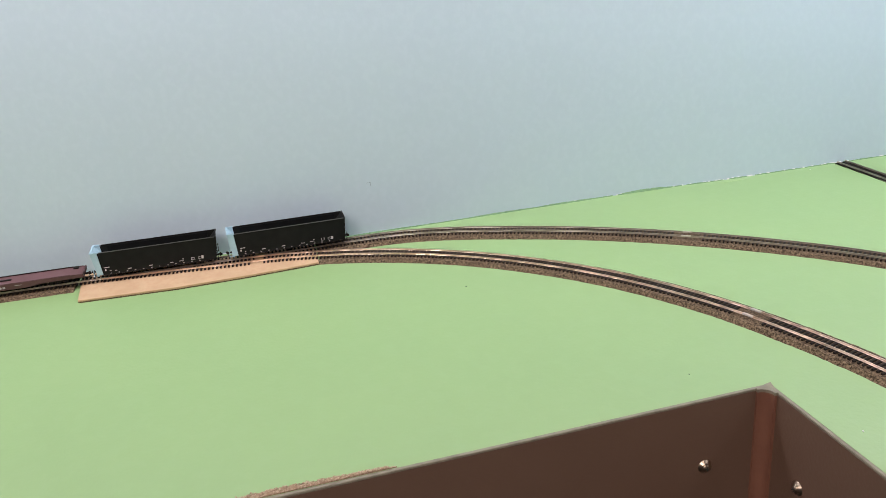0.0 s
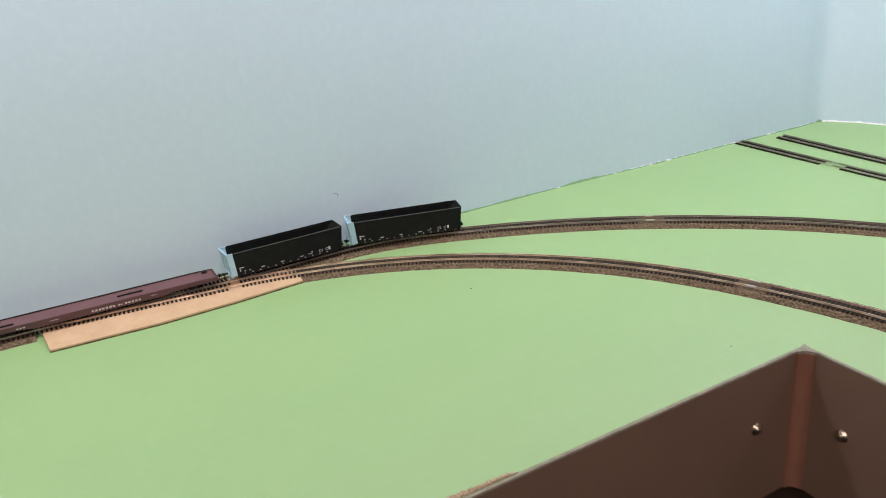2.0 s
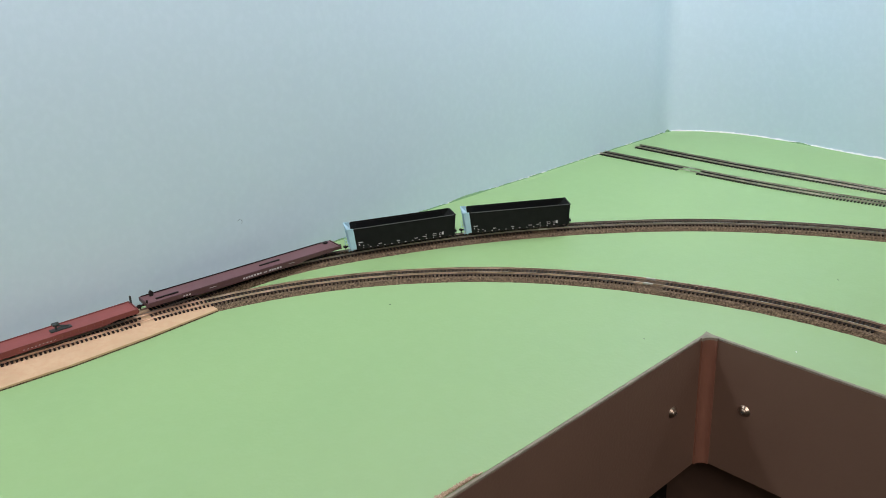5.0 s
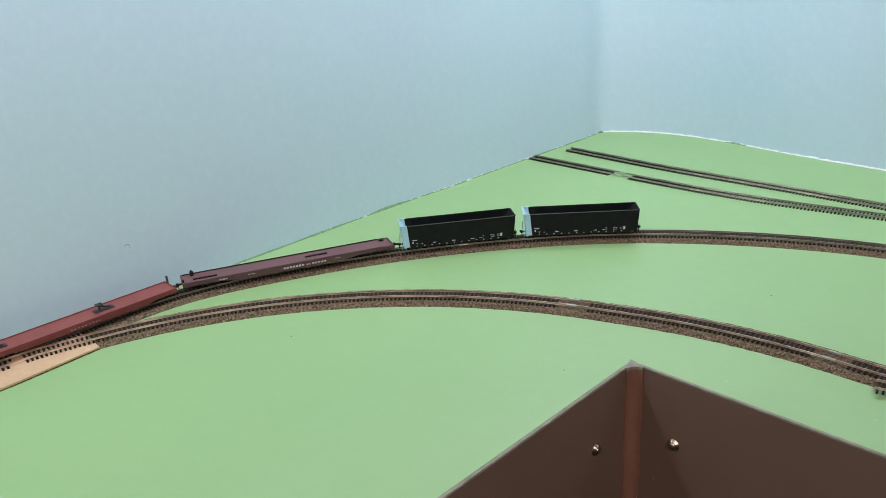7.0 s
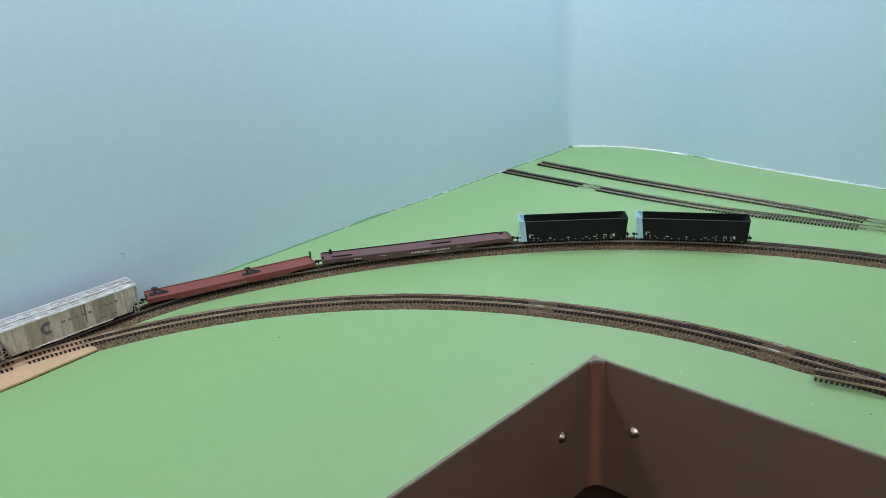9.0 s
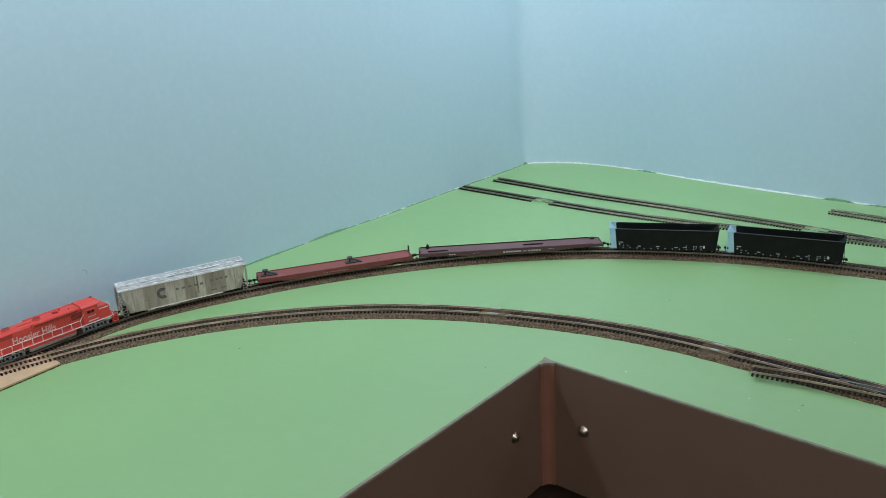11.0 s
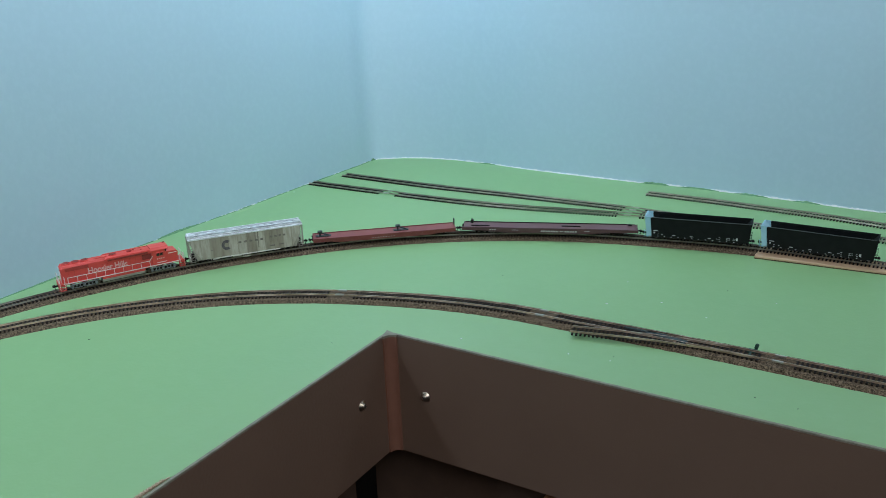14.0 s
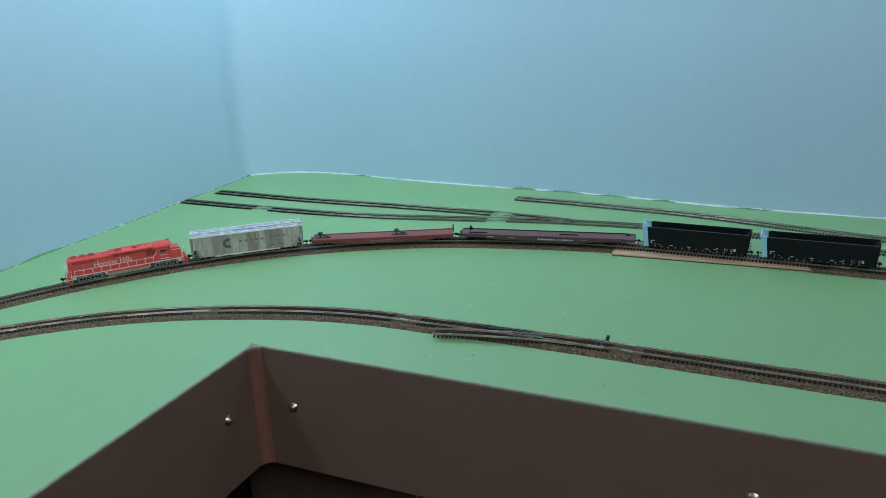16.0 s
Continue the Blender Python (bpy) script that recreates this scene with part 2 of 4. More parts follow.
def light_bar(x, y, z, turn, long):
    """A slim LED bar hung over one leg of the board."""
    ob = empty("led_strip", pose(x, y, z + 0.008, 0, 0, turn))
    part("channel", one_box(0, 0, 0.0035, long, 0.016, 0.006), CREAM, ob)
    part("diffuser", one_box(0, 0, -0.001, long - 0.02, 0.012, 0.003, 0.0005), LED, ob, "glowing white diffuser")
    for k in (-0.35, 0.35):
        bm = bmesh.new()
        rod(bm, (k, 0, 0.006), (k, 0, 1.39 - z - 0.008), 0.0015, 6)
        part("hanger", bm, STEEL, ob)
    tagged(ob, "slim white glowing LED bar hung over the board", "light", group="LED bars")


for strip in STRIPS:
    light_bar(*strip)


def fascia_panel(name, m, length):
    """A hardboard fascia, top flush with the board; its outer face is local -y, it runs along +x."""
    t = 0.0025
    ob = part(name, one_box(length / 2, t / 2, -0.0519, length, t, 0.1018), FASCIA)
    ob.matrix_world = m
    part("top_edge", one_box(length / 2, t / 2, -0.0002, length, t, 0.0014, 0.0003), EDGE, ob, "raw grey cut edge")
    tagged(ob, "dark brown painted hardboard fascia with a raw grey top edge", "fascia", kind="structure")
    return ob


fascia_panel("fascia_right", pose(-0.0025, 0, 0), 1.3025)
fascia_panel("fascia_left", Matrix(((0, -1, 0, 0), (-1, 0, 0, 0), (0, 0, 1, 0), (0, 0, 0, 1))), 1.3)


def corner_post():
    bm = bmesh.new()
    r = 0.0082
    arc = [(r - (r - 0.0015) * math.sin(radians(a)), -r + (r - 0.0015) * math.cos(radians(a))) for a in range(0, 91, 9)]
    prism(bm, [(0.0, -0.0)] + [(r, 0.0)] + [(p[0], p[1]) for p in arc] + [(0.0, -r)], -0.1026, -0.0012, "z")
    ob = part("corner_post", bm, POST)
    bm = bmesh.new()
    prism(bm, [(-0.0032, 0.0032), (r, 0.0005)] + arc + [(-0.0005, -r)], -0.0012, 0.0008, "z")
    part("post_top", bm, EDGE, ob, "raw grey end grain")
    tagged(ob, "reddish brown painted cove moulding in the fascia corner", "corner moulding", kind="structure")


corner_post()


def under_frame():
    for name, a in (("frame_right", (0.63, 0.034, -0.143, 1.34, 0.02, 0.098)), ("frame_left", (-0.034, -0.66, -0.143, 0.02, 1.27, 0.098))):
        tagged(part(name, one_box(*a), PLY), "dark brown wooden bench frame set back under the board", "bench frame", kind="structure")
    bm = bmesh.new()
    box(bm, 0.153, 0.0135, -0.555, 0.045, 0.019, 0.89, 0.001)
    tagged(part("bench_leg", bm, LEG), "square orange-brown wooden bench leg under the board", "bench leg", kind="structure")


LEG = mat("orange_pine", (0.30, 0.13, 0.05), 0.6, second=(0.22, 0.09, 0.035), scale=40, amount=0.6, bump=0.2)
under_frame()


def room():
    bm = bmesh.new()
    box(bm, 0.3, -0.3, -1.02, 4.0, 4.0, 0.04)
    tagged(part("floor", bm, CARPET), "very dark carpet floor below the bench", "floor", kind="structure")
    for name, cx, cy, sx, sy in (("wall_north", 0.3, 1.75, 4.1, 0.1), ("wall_south", 0.3, -2.35, 4.1, 0.1), ("wall_east", 2.35, -0.3, 0.1, 4.0), ("wall_west", -1.75, -0.3, 0.1, 4.0)):
        tagged(part(name, one_box(cx, cy, 0.2, sx, sy, 2.4), CREAM), "plain pale painted room wall", "wall", kind="structure")
    tagged(part("ceiling_room", one_box(0.3, -0.3, 1.45, 4.2, 4.2, 0.1), CREAM), "plain pale room ceiling", "ceiling", kind="structure")


room()

# ---- track ----
CORK_H, TIE_T, RAIL_H = 0.0026, 0.0012, 0.0014
RAIL_Z = CORK_H + TIE_T + RAIL_H


def roadbed(name, line, s0, s1):
    ob = empty(name)
    for side in (-1, 1):
        p = [(side * 0.0143, 0), (side * 0.0112, CORK_H), (side * 0.0002, CORK_H), (side * 0.0002, 0)]
        part("cork_strip", sweep(line, p, s0, s1, 0.003, 0.0003), CORK, ob)
    tagged(ob, "brown granular cork roadbed with sloped shoulders", "roadbed", group="roadbeds")


TIE_MESH = mesh_of(one_box(0, 0, 0, 0.0014, 0.0158, TIE_T, 0.0), "tie", TIE)
RAIL_PROFILE = [(-0.0004, 0), (0.0004, 0), (0.0004, 0.0002), (0.00016, 0.0004), (0.00016, 0.0009), (0.00027, 0.0011), (0.00027, RAIL_H),
                (-0.00027, RAIL_H), (-0.00027, 0.0011), (-0.00016, 0.0009), (-0.00016, 0.0004), (-0.0004, 0.0002)]


def track(line, s0, s1, base, label, joints=(), bare=(), pitch=0.0032, gap=0.011, steel=None):
    """Two rails on ties; joints: places along the line where ties are left out for a soldered joiner; bare: short gaps without one."""
    ob = empty("track")
    for side in (-1, 1):
        prof = [(o + side * 0.0047, z + base + TIE_T) for o, z in RAIL_PROFILE]
        part("rail", sweep(line, prof, s0, s1, 0.008), steel or RAIL, ob)
    for s in np.arange(s0 + 0.002, s1, pitch):
        if any(abs(s - j) < gap for j in joints) or any(abs(s - j) < 0.005 for j in bare):
            continue
        t = new("tie", TIE_MESH)
        x, y = line.at(s)
        t.parent = ob
        t.matrix_local = pose(x, y, base + TIE_T / 2, 0, 0, math.degrees(line.angle(s)))
    for j in joints:
        for side in (-1, 1):
            x, y = line.side(j, side * 0.0047)
            bm = bmesh.new()
            box(bm, 0, 0, 0, 0.008, 0.0022, 0.0012, 0.0003, pose(x, y, base + TIE_T + 0.0008, 0, 0, math.degrees(line.angle(j))))
            part("rail_joiner", bm, SOLDER, ob, "bright soldered rail joiner")
    tagged(ob, label, "track", group="tracks")
    return ob


roadbed("roadbed", MAIN, 0.0, MAIN.near(-0.3389, -0.4058))
roadbed("roadbed", MAIN, MAIN.near(-0.3317, -0.2122), MAIN.near(0.2101, 0.3069))
roadbed("roadbed", MAIN, MAIN.near(0.3883, 0.3100), MAIN.length)
roadbed("roadbed", FRONT, FRONT.near(-0.3141, -0.2132), FRONT.length)
track(MAIN, 0.0, MAIN.length, CORK_H, "main track curving on cork roadbed, soldered joint with missing ties", [MAIN.near(-0.2173, 0.0772), MAIN.near(0.4166, 0.3100)], [MAIN.near(-0.3320, -0.2615)], steel=RAIL_MID)
track(FRONT, 0.0, FRONT.length, CORK_H - 0.0001, "inner track curving on cork roadbed, bright rails", [FRONT.near(-0.0772, 0.0412), FRONT.near(0.0937, 0.0793), FRONT.near(0.2750, 0.0814)], [FRONT.near(-0.3210, -0.2615)])
track(SIDING_A, 0.0, SIDING_A.length, 0.0, "siding track laid bare on the green board", [SIDING_A.near(-0.2198, 0.3224), SIDING_A.near(0.0633, 0.3744)], steel=RAIL_DARK)
track(SIDING_B, 0.0, SIDING_B.length, 0.0001, "siding track laid bare on the green board", [SIDING_B.near(0.0633, 0.3744)], steel=RAIL_DARK)
track(SIDING_C, 0.0, SIDING_C.length, 0.0, "siding track laid bare on the green board", steel=RAIL_DARK)


def wood_pad(outline):
    bm = bmesh.new()
    vs = prism(bm, outline, 0.0010, CORK_H - 0.0002, "z")
    bmesh.ops.bevel(bm, geom=list({e for v in vs for e in v.link_edges}), offset=0.0002, segments=1, affect="EDGES")
    ob = part("turnout_pad", bm, WOOD)
    tagged(ob, "raw pale wooden pad under the turnout track", "wooden pad", group="turnout pads")
    # Added dark layer: stands in for the shadow line along the pad's lower edge.
    bm = bmesh.new()
    prism(bm, outline, 0.0, 0.0010, "z")
    part("cork_base", bm, CORK, ob, "dark layer under the wood, standing in for the gap's shade")


wood_pad([(-0.2997, -0.4027), (-0.2936, -0.3286), (-0.2936, -0.2730), (-0.2966, -0.2153), (-0.3399, -0.2132), (-0.3564, -0.4038)])
wood_pad([(0.2122, 0.2863), (0.3893, 0.2972), (0.3868, 0.3219), (0.2101, 0.3193)])


def turnout():
    """A turnout whose side leg ends as a bare stub towards the fascia."""
    leg = Line([(0.2699, 0.0814), (0.2153, 0.0793), (0.1730, 0.0731), (0.1267, 0.0628)])
    ob = empty("turnout")
    base = CORK_H + 0.00005
    for side in (-1, 1):
        part("rail", sweep(leg, [(o + side * 0.0047, z + base + TIE_T) for o, z in RAIL_PROFILE], 0.012 if side > 0 else 0.03, leg.length, 0.006), RAIL, ob)
    for s in np.arange(0.06, leg.length, 0.0032):
        x, y = leg.at(s)
        t = new("tie", TIE_MESH)
        t.parent = ob
        t.matrix_local = pose(x, y, base + TIE_T / 2, 0, 0, math.degrees(leg.angle(s)))
    x, y = leg.side(0.075, -0.004)
    part("frog", one_box(0, 0, 0, 0.032, 0.0046, 0.0012, 0.0002, m=pose(x, y, base + TIE_T + 0.0006, 0, 0, -7)), DARK, ob, "blackened frog casting")
    bm = bmesh.new()
    box(bm, 0.1782, 0.0834, base + TIE_T + 0.0006, 0.034, 0.0022, 0.0012, 0.0002)
    part("guard_rail", bm, DARK, ob, "blackened guard rail")
    tagged(ob, "turnout with blackened frog and a bare stub leg", "turnout")
    throw = empty("ground_throw", pose(0.2544, 0.0912, 0))
    part("base", one_box(0, -0.002, 0.0028, 0.006, 0.006, 0.0014, 0.0003), THROW, throw)
    bm = bmesh.new()
    box(bm, 0.001, 0.002, 0.0056, 0.0026, 0.0016, 0.0046, 0.0004, m=pose(0, 0, 0, 0, 14, 0))
    part("lever", bm, THROW, throw)
    part("throw_rod", one_box(0, -0.010, 0.0036, 0.0012, 0.012, 0.0006), THROW, throw)
    tagged(throw, "small dark green turnout ground throw beside the inner track", "switch stand")


THROW = mat("dark_green_plastic", (0.02, 0.06, 0.04), 0.5)
turnout()


def siding_frog():
    """The blackened frog of the sidings' turnout."""
    bm = bmesh.new()
    box(bm, 0.1174, 0.3749, 0.0016, 0.03, 0.003, 0.0016, 0.0003)
    tagged(part("frog", bm, DARK), "blackened frog of the sidings' turnout", "turnout frog")


siding_frog()


def screw(m):
    """A domed screw in a cup washer, facing local +z."""
    ob = empty("screw", m)
    bm = bmesh.new()
    bmesh.ops.create_cone(bm, cap_ends=True, segments=20, radius1=0.0044, radius2=0.0030, depth=0.0016, matrix=pose(0, 0, 0.0008))
    part("washer", bm, STEEL, ob, smooth=False)
    bm = bmesh.new()
    bmesh.ops.create_uvsphere(bm, u_segments=14, v_segments=8, radius=0.0026)
    bmesh.ops.scale(bm, vec=(1, 1, 0.5), verts=bm.verts)
    bmesh.ops.translate(bm, vec=(0, 0, 0.0017), verts=bm.verts)
    part("head", bm, STEEL, ob, smooth=True)
    bm = bmesh.new()
    box(bm, 0, 0, 0.0029, 0.0026, 0.0005, 0.0004, m=pose(0, 0, 0, 0, 0, 35))
    box(bm, 0, 0, 0.0029, 0.0005, 0.0026, 0.00041, m=pose(0, 0, 0, 0, 0, 35))
    part("slot", bm, DARK, ob)
    tagged(ob, "shiny domed screw with cup washer in the fascia", "screw", group="fascia screws")
    return ob


FIRST_SCREW = screw(pose(0.032, 0, -0.0478, 90, 0, 0))
copy_thing(FIRST_SCREW, pose(0.3735, 0, -0.0462, 90, 20, 0))
copy_thing(FIRST_SCREW, pose(0, -0.0390, -0.0445, 0, 90, 0) @ pose(0, 0, 0, 0, 0, 50))


def ribbon(bm, s0, s1, height, depth, step=0.0012, front=0.0006):
    """A low ragged ridge along the backdrop's foot; height and depth are functions of the place along it."""
    last = None
    for s in np.arange(s0, s1, step):
        h, d = max(height(s), 0.0), max(depth(s), 0.0003)
        if h < 0.0001:
            last = None
            continue
        pts = [(*WALL.side(s, 0.0003), -0.0003), (*WALL.side(s, 0.0003), h), (*WALL.side(s, -front - 0.3 * d), h * 0.8), (*WALL.side(s, -front * 1.25 - d), -0.0003)]
        row = [bm.verts.new(p) for p in pts]
        if last:
            for i in range(4):
                bm.faces.new((last[i], row[i], row[(i + 1) % 4], last[(i + 1) % 4]))
        last = row


def seam():
    """Ragged caulk and paint where the board meets the backdrop."""
    corner = WALL.near(-0.3337, 0.4532)
    start = WALL.near(-0.3502, 0.0278)

    def white(s):
        n = noise.noise((s * 26, 0.5, 0)) * 0.2 + noise.noise((s * 160, 2.5, 0)) * 0.5 + noise.noise((s * 460, 7.5, 0)) * 0.7
        if s < start:
            return 0.0004 * (n > 0.35)
        if s < corner:
            return 0.0005 + 0.0009 * n if n > 0.05 else 0.0
        return 0.0011 + 0.0013 * n

    bm = bmesh.new()
    ribbon(bm, 0.9, WALL.length - 0.1, white, lambda s: 0.0003 + 0.0004 * noise.noise((s * 200, 4, 0)))
    tagged(part("caulk_bead", bm, WHITE), "thin ragged white caulk bead along the backdrop's foot", "caulk", kind="stuff")
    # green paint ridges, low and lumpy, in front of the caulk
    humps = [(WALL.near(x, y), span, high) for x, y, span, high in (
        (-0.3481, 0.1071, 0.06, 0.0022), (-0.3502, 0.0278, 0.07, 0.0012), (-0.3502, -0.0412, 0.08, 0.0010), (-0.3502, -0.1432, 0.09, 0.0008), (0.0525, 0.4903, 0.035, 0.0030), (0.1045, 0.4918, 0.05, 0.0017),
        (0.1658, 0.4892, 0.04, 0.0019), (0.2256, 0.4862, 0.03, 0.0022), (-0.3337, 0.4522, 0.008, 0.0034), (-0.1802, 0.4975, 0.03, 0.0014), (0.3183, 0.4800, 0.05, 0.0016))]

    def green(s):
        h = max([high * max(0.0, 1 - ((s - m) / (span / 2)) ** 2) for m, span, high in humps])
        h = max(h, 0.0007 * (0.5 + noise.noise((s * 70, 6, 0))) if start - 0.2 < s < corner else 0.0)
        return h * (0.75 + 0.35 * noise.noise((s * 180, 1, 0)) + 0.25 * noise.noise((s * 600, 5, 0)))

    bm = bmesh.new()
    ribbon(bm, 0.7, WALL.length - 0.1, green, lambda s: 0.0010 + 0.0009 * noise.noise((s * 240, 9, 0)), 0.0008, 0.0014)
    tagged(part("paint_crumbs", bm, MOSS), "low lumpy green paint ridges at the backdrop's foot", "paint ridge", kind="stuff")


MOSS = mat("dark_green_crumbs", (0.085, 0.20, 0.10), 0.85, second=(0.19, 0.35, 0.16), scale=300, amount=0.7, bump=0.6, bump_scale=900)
seam()


def chipped_edge():
    """Bare crumbly hardboard showing along the inner edge of the left leg."""
    bm = bmesh.new()
    out = [(-0.003, -0.219), (-0.003, -1.2)]
    inner = [(-0.0036 - min(1, max(0, (-y - 0.219) / 0.06)) * (0.0026 + 0.0014 * noise.noise((y * 220, 1, 0))), y) for y in np.arange(-1.2, -0.218, 0.0025)]
    vs = prism(bm, out + inner, 0.0002, 0.0009, "z")
    bmesh.ops.triangulate(bm, faces=[f for f in bm.faces if len(f.verts) > 4])
    tagged(part("bare_edge", bm, CHIP), "bare fibrous edge with the green paint chipped off", "chipped edge", kind="structure")
    bm = bmesh.new()
    for _ in range(1500):
        y = -0.224 - 0.42 * random.random() ** 1.3
        x = -0.0034 - random.random() * 0.0034 * min(1.0, (-y - 0.219) / 0.05)
        r = random.uniform(0.0003, 0.0008)
        box(bm, 0, 0, 0, r * 2.4, r, r, m=pose(x, y, 0.0011, random.uniform(0, 90), random.uniform(-30, 30), random.uniform(0, 180)))
    tagged(part("chips", bm, CHIP), "loose brown board crumbs on the chipped edge", "crumbs", kind="stuff")


CHIP = mat("bare_fibreboard", (0.40, 0.30, 0.19), 0.95, second=(0.22, 0.15, 0.09), scale=500, amount=0.9, bump=0.8, bump_scale=900,
           fine=(0.62, 0.52, 0.38), fine_scale=1100, fine_amount=0.6)
chipped_edge()


def debris():
    bm = bmesh.new()
    for x, y, a, l in ((-0.2050, -0.1174, 40, 0.0020), (-0.0288, -0.0340, 0, 0.0011), (0.1689, 0.0412, 20, 0.0012), (0.0247, 0.1463, 0, 0.0014), (0.2101, 0.1988, 30, 0.0012), (0.2704, 0.0278, 0, 0.0014), (0.2972, 0.0258, 50, 0.0012)):
        box(bm, 0, 0, 0.0002, l * 0.7, 0.0003, 0.0003, m=pose(x, y, 0, 0, 0, a))
    tagged(part("dark_specks", bm, DARK), "tiny dark debris specks on the green board", "specks", kind="stuff")
    bm = bmesh.new()
    for x, y, a, l in ((-0.3317, 0.2802, 40, 0.002), (0.1689, 0.0340, 10, 0.0014), (0.1298, 0.1288, 20, 0.0028), (0.1689, 0.1504, 30, 0.002), (0.2091, 0.1370, 10, 0.0016), (0.1380, 0.0309, 70, 0.0015), (0.1288, 0.1813, 0, 0.002), (0.2513, 0.1895, 0, 0.0016), (0.0556, 0.0175, 0, 0.0014)):
        box(bm, 0, 0, 0.0002, l * 0.7, 0.0005, 0.0003, m=pose(x, y, 0, 0, 0, a))
    tagged(part("white_flecks", bm, WHITE), "tiny white paint flecks on the green board", "specks", kind="stuff")
    bm = bmesh.new()
    pts = [Vector((-0.3475, -0.158 + 0.0022 * math.sin(a) - 0.001, 0.0462 + 0.0022 * math.cos(a))) for a in np.linspace(-0.9, 1.4, 8)]
    pts.append(pts[-1] + Vector((0, -0.0004, -0.0022)))
    for a, b in zip(pts, pts[1:]):
        rod(bm, a, b, 0.00014, 5)
    tagged(part("hair", bm, DARK), "short curled dark bristle stuck to the backdrop", "bristle")
    bm = bmesh.new()
    bmesh.ops.create_cone(bm, cap_ends=True, segments=20, radius1=0.017, radius2=0.0165, depth=0.0004, matrix=Matrix.Diagonal((1, 0.10, 1, 1)))
    bmesh.ops.transform(bm, verts=bm.verts, matrix=pose(-0.3348, 0.1967, 0, 0, 0, 88))
    tagged(part("scratch", bm, SCRATCH), "pale scrape in the green paint by the backdrop", "scrape", kind="stuff")


SCRATCH = mat("scraped_paint", (0.31, 0.48, 0.23), 0.6, second=(0.25, 0.42, 0.185), scale=90, amount=0.9)
debris()

# ---- rolling stock: x ahead along the track, -y towards the aisle, z = 0 on the rail heads ----
BLACK = mat("black_car_paint", (0.0078, 0.0094, 0.0086), 0.6, second=(0.013, 0.015, 0.014), scale=120, amount=0.5, bump=0.1, shine=0.10)
INSIDE = mat("black_inside", (0.0050, 0.0066, 0.0066), 0.7, second=(0.010, 0.012, 0.012), scale=90, amount=0.5, shine=0.08)
RIM = mat("grey_top_rim", (0.075, 0.085, 0.08), 0.5, second=(0.05, 0.05, 0.05), scale=200, amount=0.6)
PALE_BLUE = mat("pale_blue_paint", (0.33, 0.54, 0.61), 0.5, second=(0.25, 0.43, 0.51), scale=150, amount=0.5)
STENCIL = mat("white_stencil", (0.52, 0.52, 0.50), 0.6, second=(0.24, 0.24, 0.24), scale=300, amount=0.5)
# Each deck takes a paler copy of its car's side paint.
PURPLE = mat("oxide_brown_paint", (0.080, 0.034, 0.035), 0.55, second=(0.060, 0.026, 0.028), scale=90, amount=0.6, bump=0.15)
PURPLE_DECK = mat("paler_brown_deck", (0.128, 0.062, 0.064), 0.6, second=(0.10, 0.048, 0.051), scale=80, amount=0.6, bump=0.15)
RED_DECK = mat("paler_red_deck", (0.215, 0.056, 0.048), 0.6, second=(0.165, 0.044, 0.038), scale=80, amount=0.6, bump=0.15)
RED = mat("oxide_red_paint", (0.165, 0.037, 0.030), 0.55, second=(0.11, 0.026, 0.022), scale=90, amount=0.6, bump=0.15)
IRON = mat("black_underframe", (0.010, 0.009, 0.008), 0.7, second=(0.026, 0.020, 0.016), scale=200, amount=0.5, shine=0.2)
WHEEL = mat("wheel_steel", (0.10, 0.075, 0.055), 0.45, 0.6)
SILVER = mat("weathered_silver_roof", (0.74, 0.76, 0.75), 0.4, 0.2, second=(0.38, 0.37, 0.35), scale=160, amount=0.7, bump=0.2)
DIRTY_WHITE = mat("weathered_white_side", (0.36, 0.33, 0.28), 0.7, second=(0.16, 0.135, 0.105), scale=75, amount=0.8, bump=0.15, shine=0.2,
                  fine=(0.22, 0.19, 0.15), fine_scale=260, fine_amount=0.4)
PANEL = mat("weathered_white_panel", (0.50, 0.465, 0.385), 0.7, second=(0.29, 0.25, 0.185), scale=240, amount=0.7, bump=0.15, shine=0.2,
            fine=(0.20, 0.17, 0.14), fine_scale=700, fine_amount=0.35, vary=0.2, stretch=(1, 1, 0.2))
GRIMY = mat("grimy_brown_panel", (0.33, 0.295, 0.23), 0.75, second=(0.165, 0.135, 0.095), scale=260, amount=0.7, bump=0.15, shine=0.2,
            fine=(0.36, 0.33, 0.28), fine_scale=600, fine_amount=0.3, vary=0.2, stretch=(1, 1, 0.2))
ROOF = mat("dull_roof_paint", (0.58, 0.60, 0.59), 0.5, second=(0.20, 0.205, 0.19), scale=210, amount=0.9, bump=0.2)
FAINT = mat("faint_dark_lettering", (0.115, 0.10, 0.085), 0.7, second=(0.22, 0.19, 0.16), scale=400, amount=0.8)
RUSTY = mat("rust_streak", (0.17, 0.145, 0.11), 0.8, second=(0.25, 0.225, 0.18), scale=160, amount=0.7)
LOGO = mat("faded_navy", (0.050, 0.045, 0.058), 0.6, second=(0.15, 0.135, 0.125), scale=350, amount=0.8)
ORANGE = mat("engine_red_paint", (0.60, 0.064, 0.047), 0.5, second=(0.50, 0.050, 0.038), scale=60, amount=0.5, bump=0.08)
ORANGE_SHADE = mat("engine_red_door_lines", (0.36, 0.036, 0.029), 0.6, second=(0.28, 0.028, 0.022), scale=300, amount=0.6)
LETTER = mat("pink_white_lettering", (0.70, 0.46, 0.42), 0.6, second=(0.56, 0.30, 0.27), scale=300, amount=0.7)
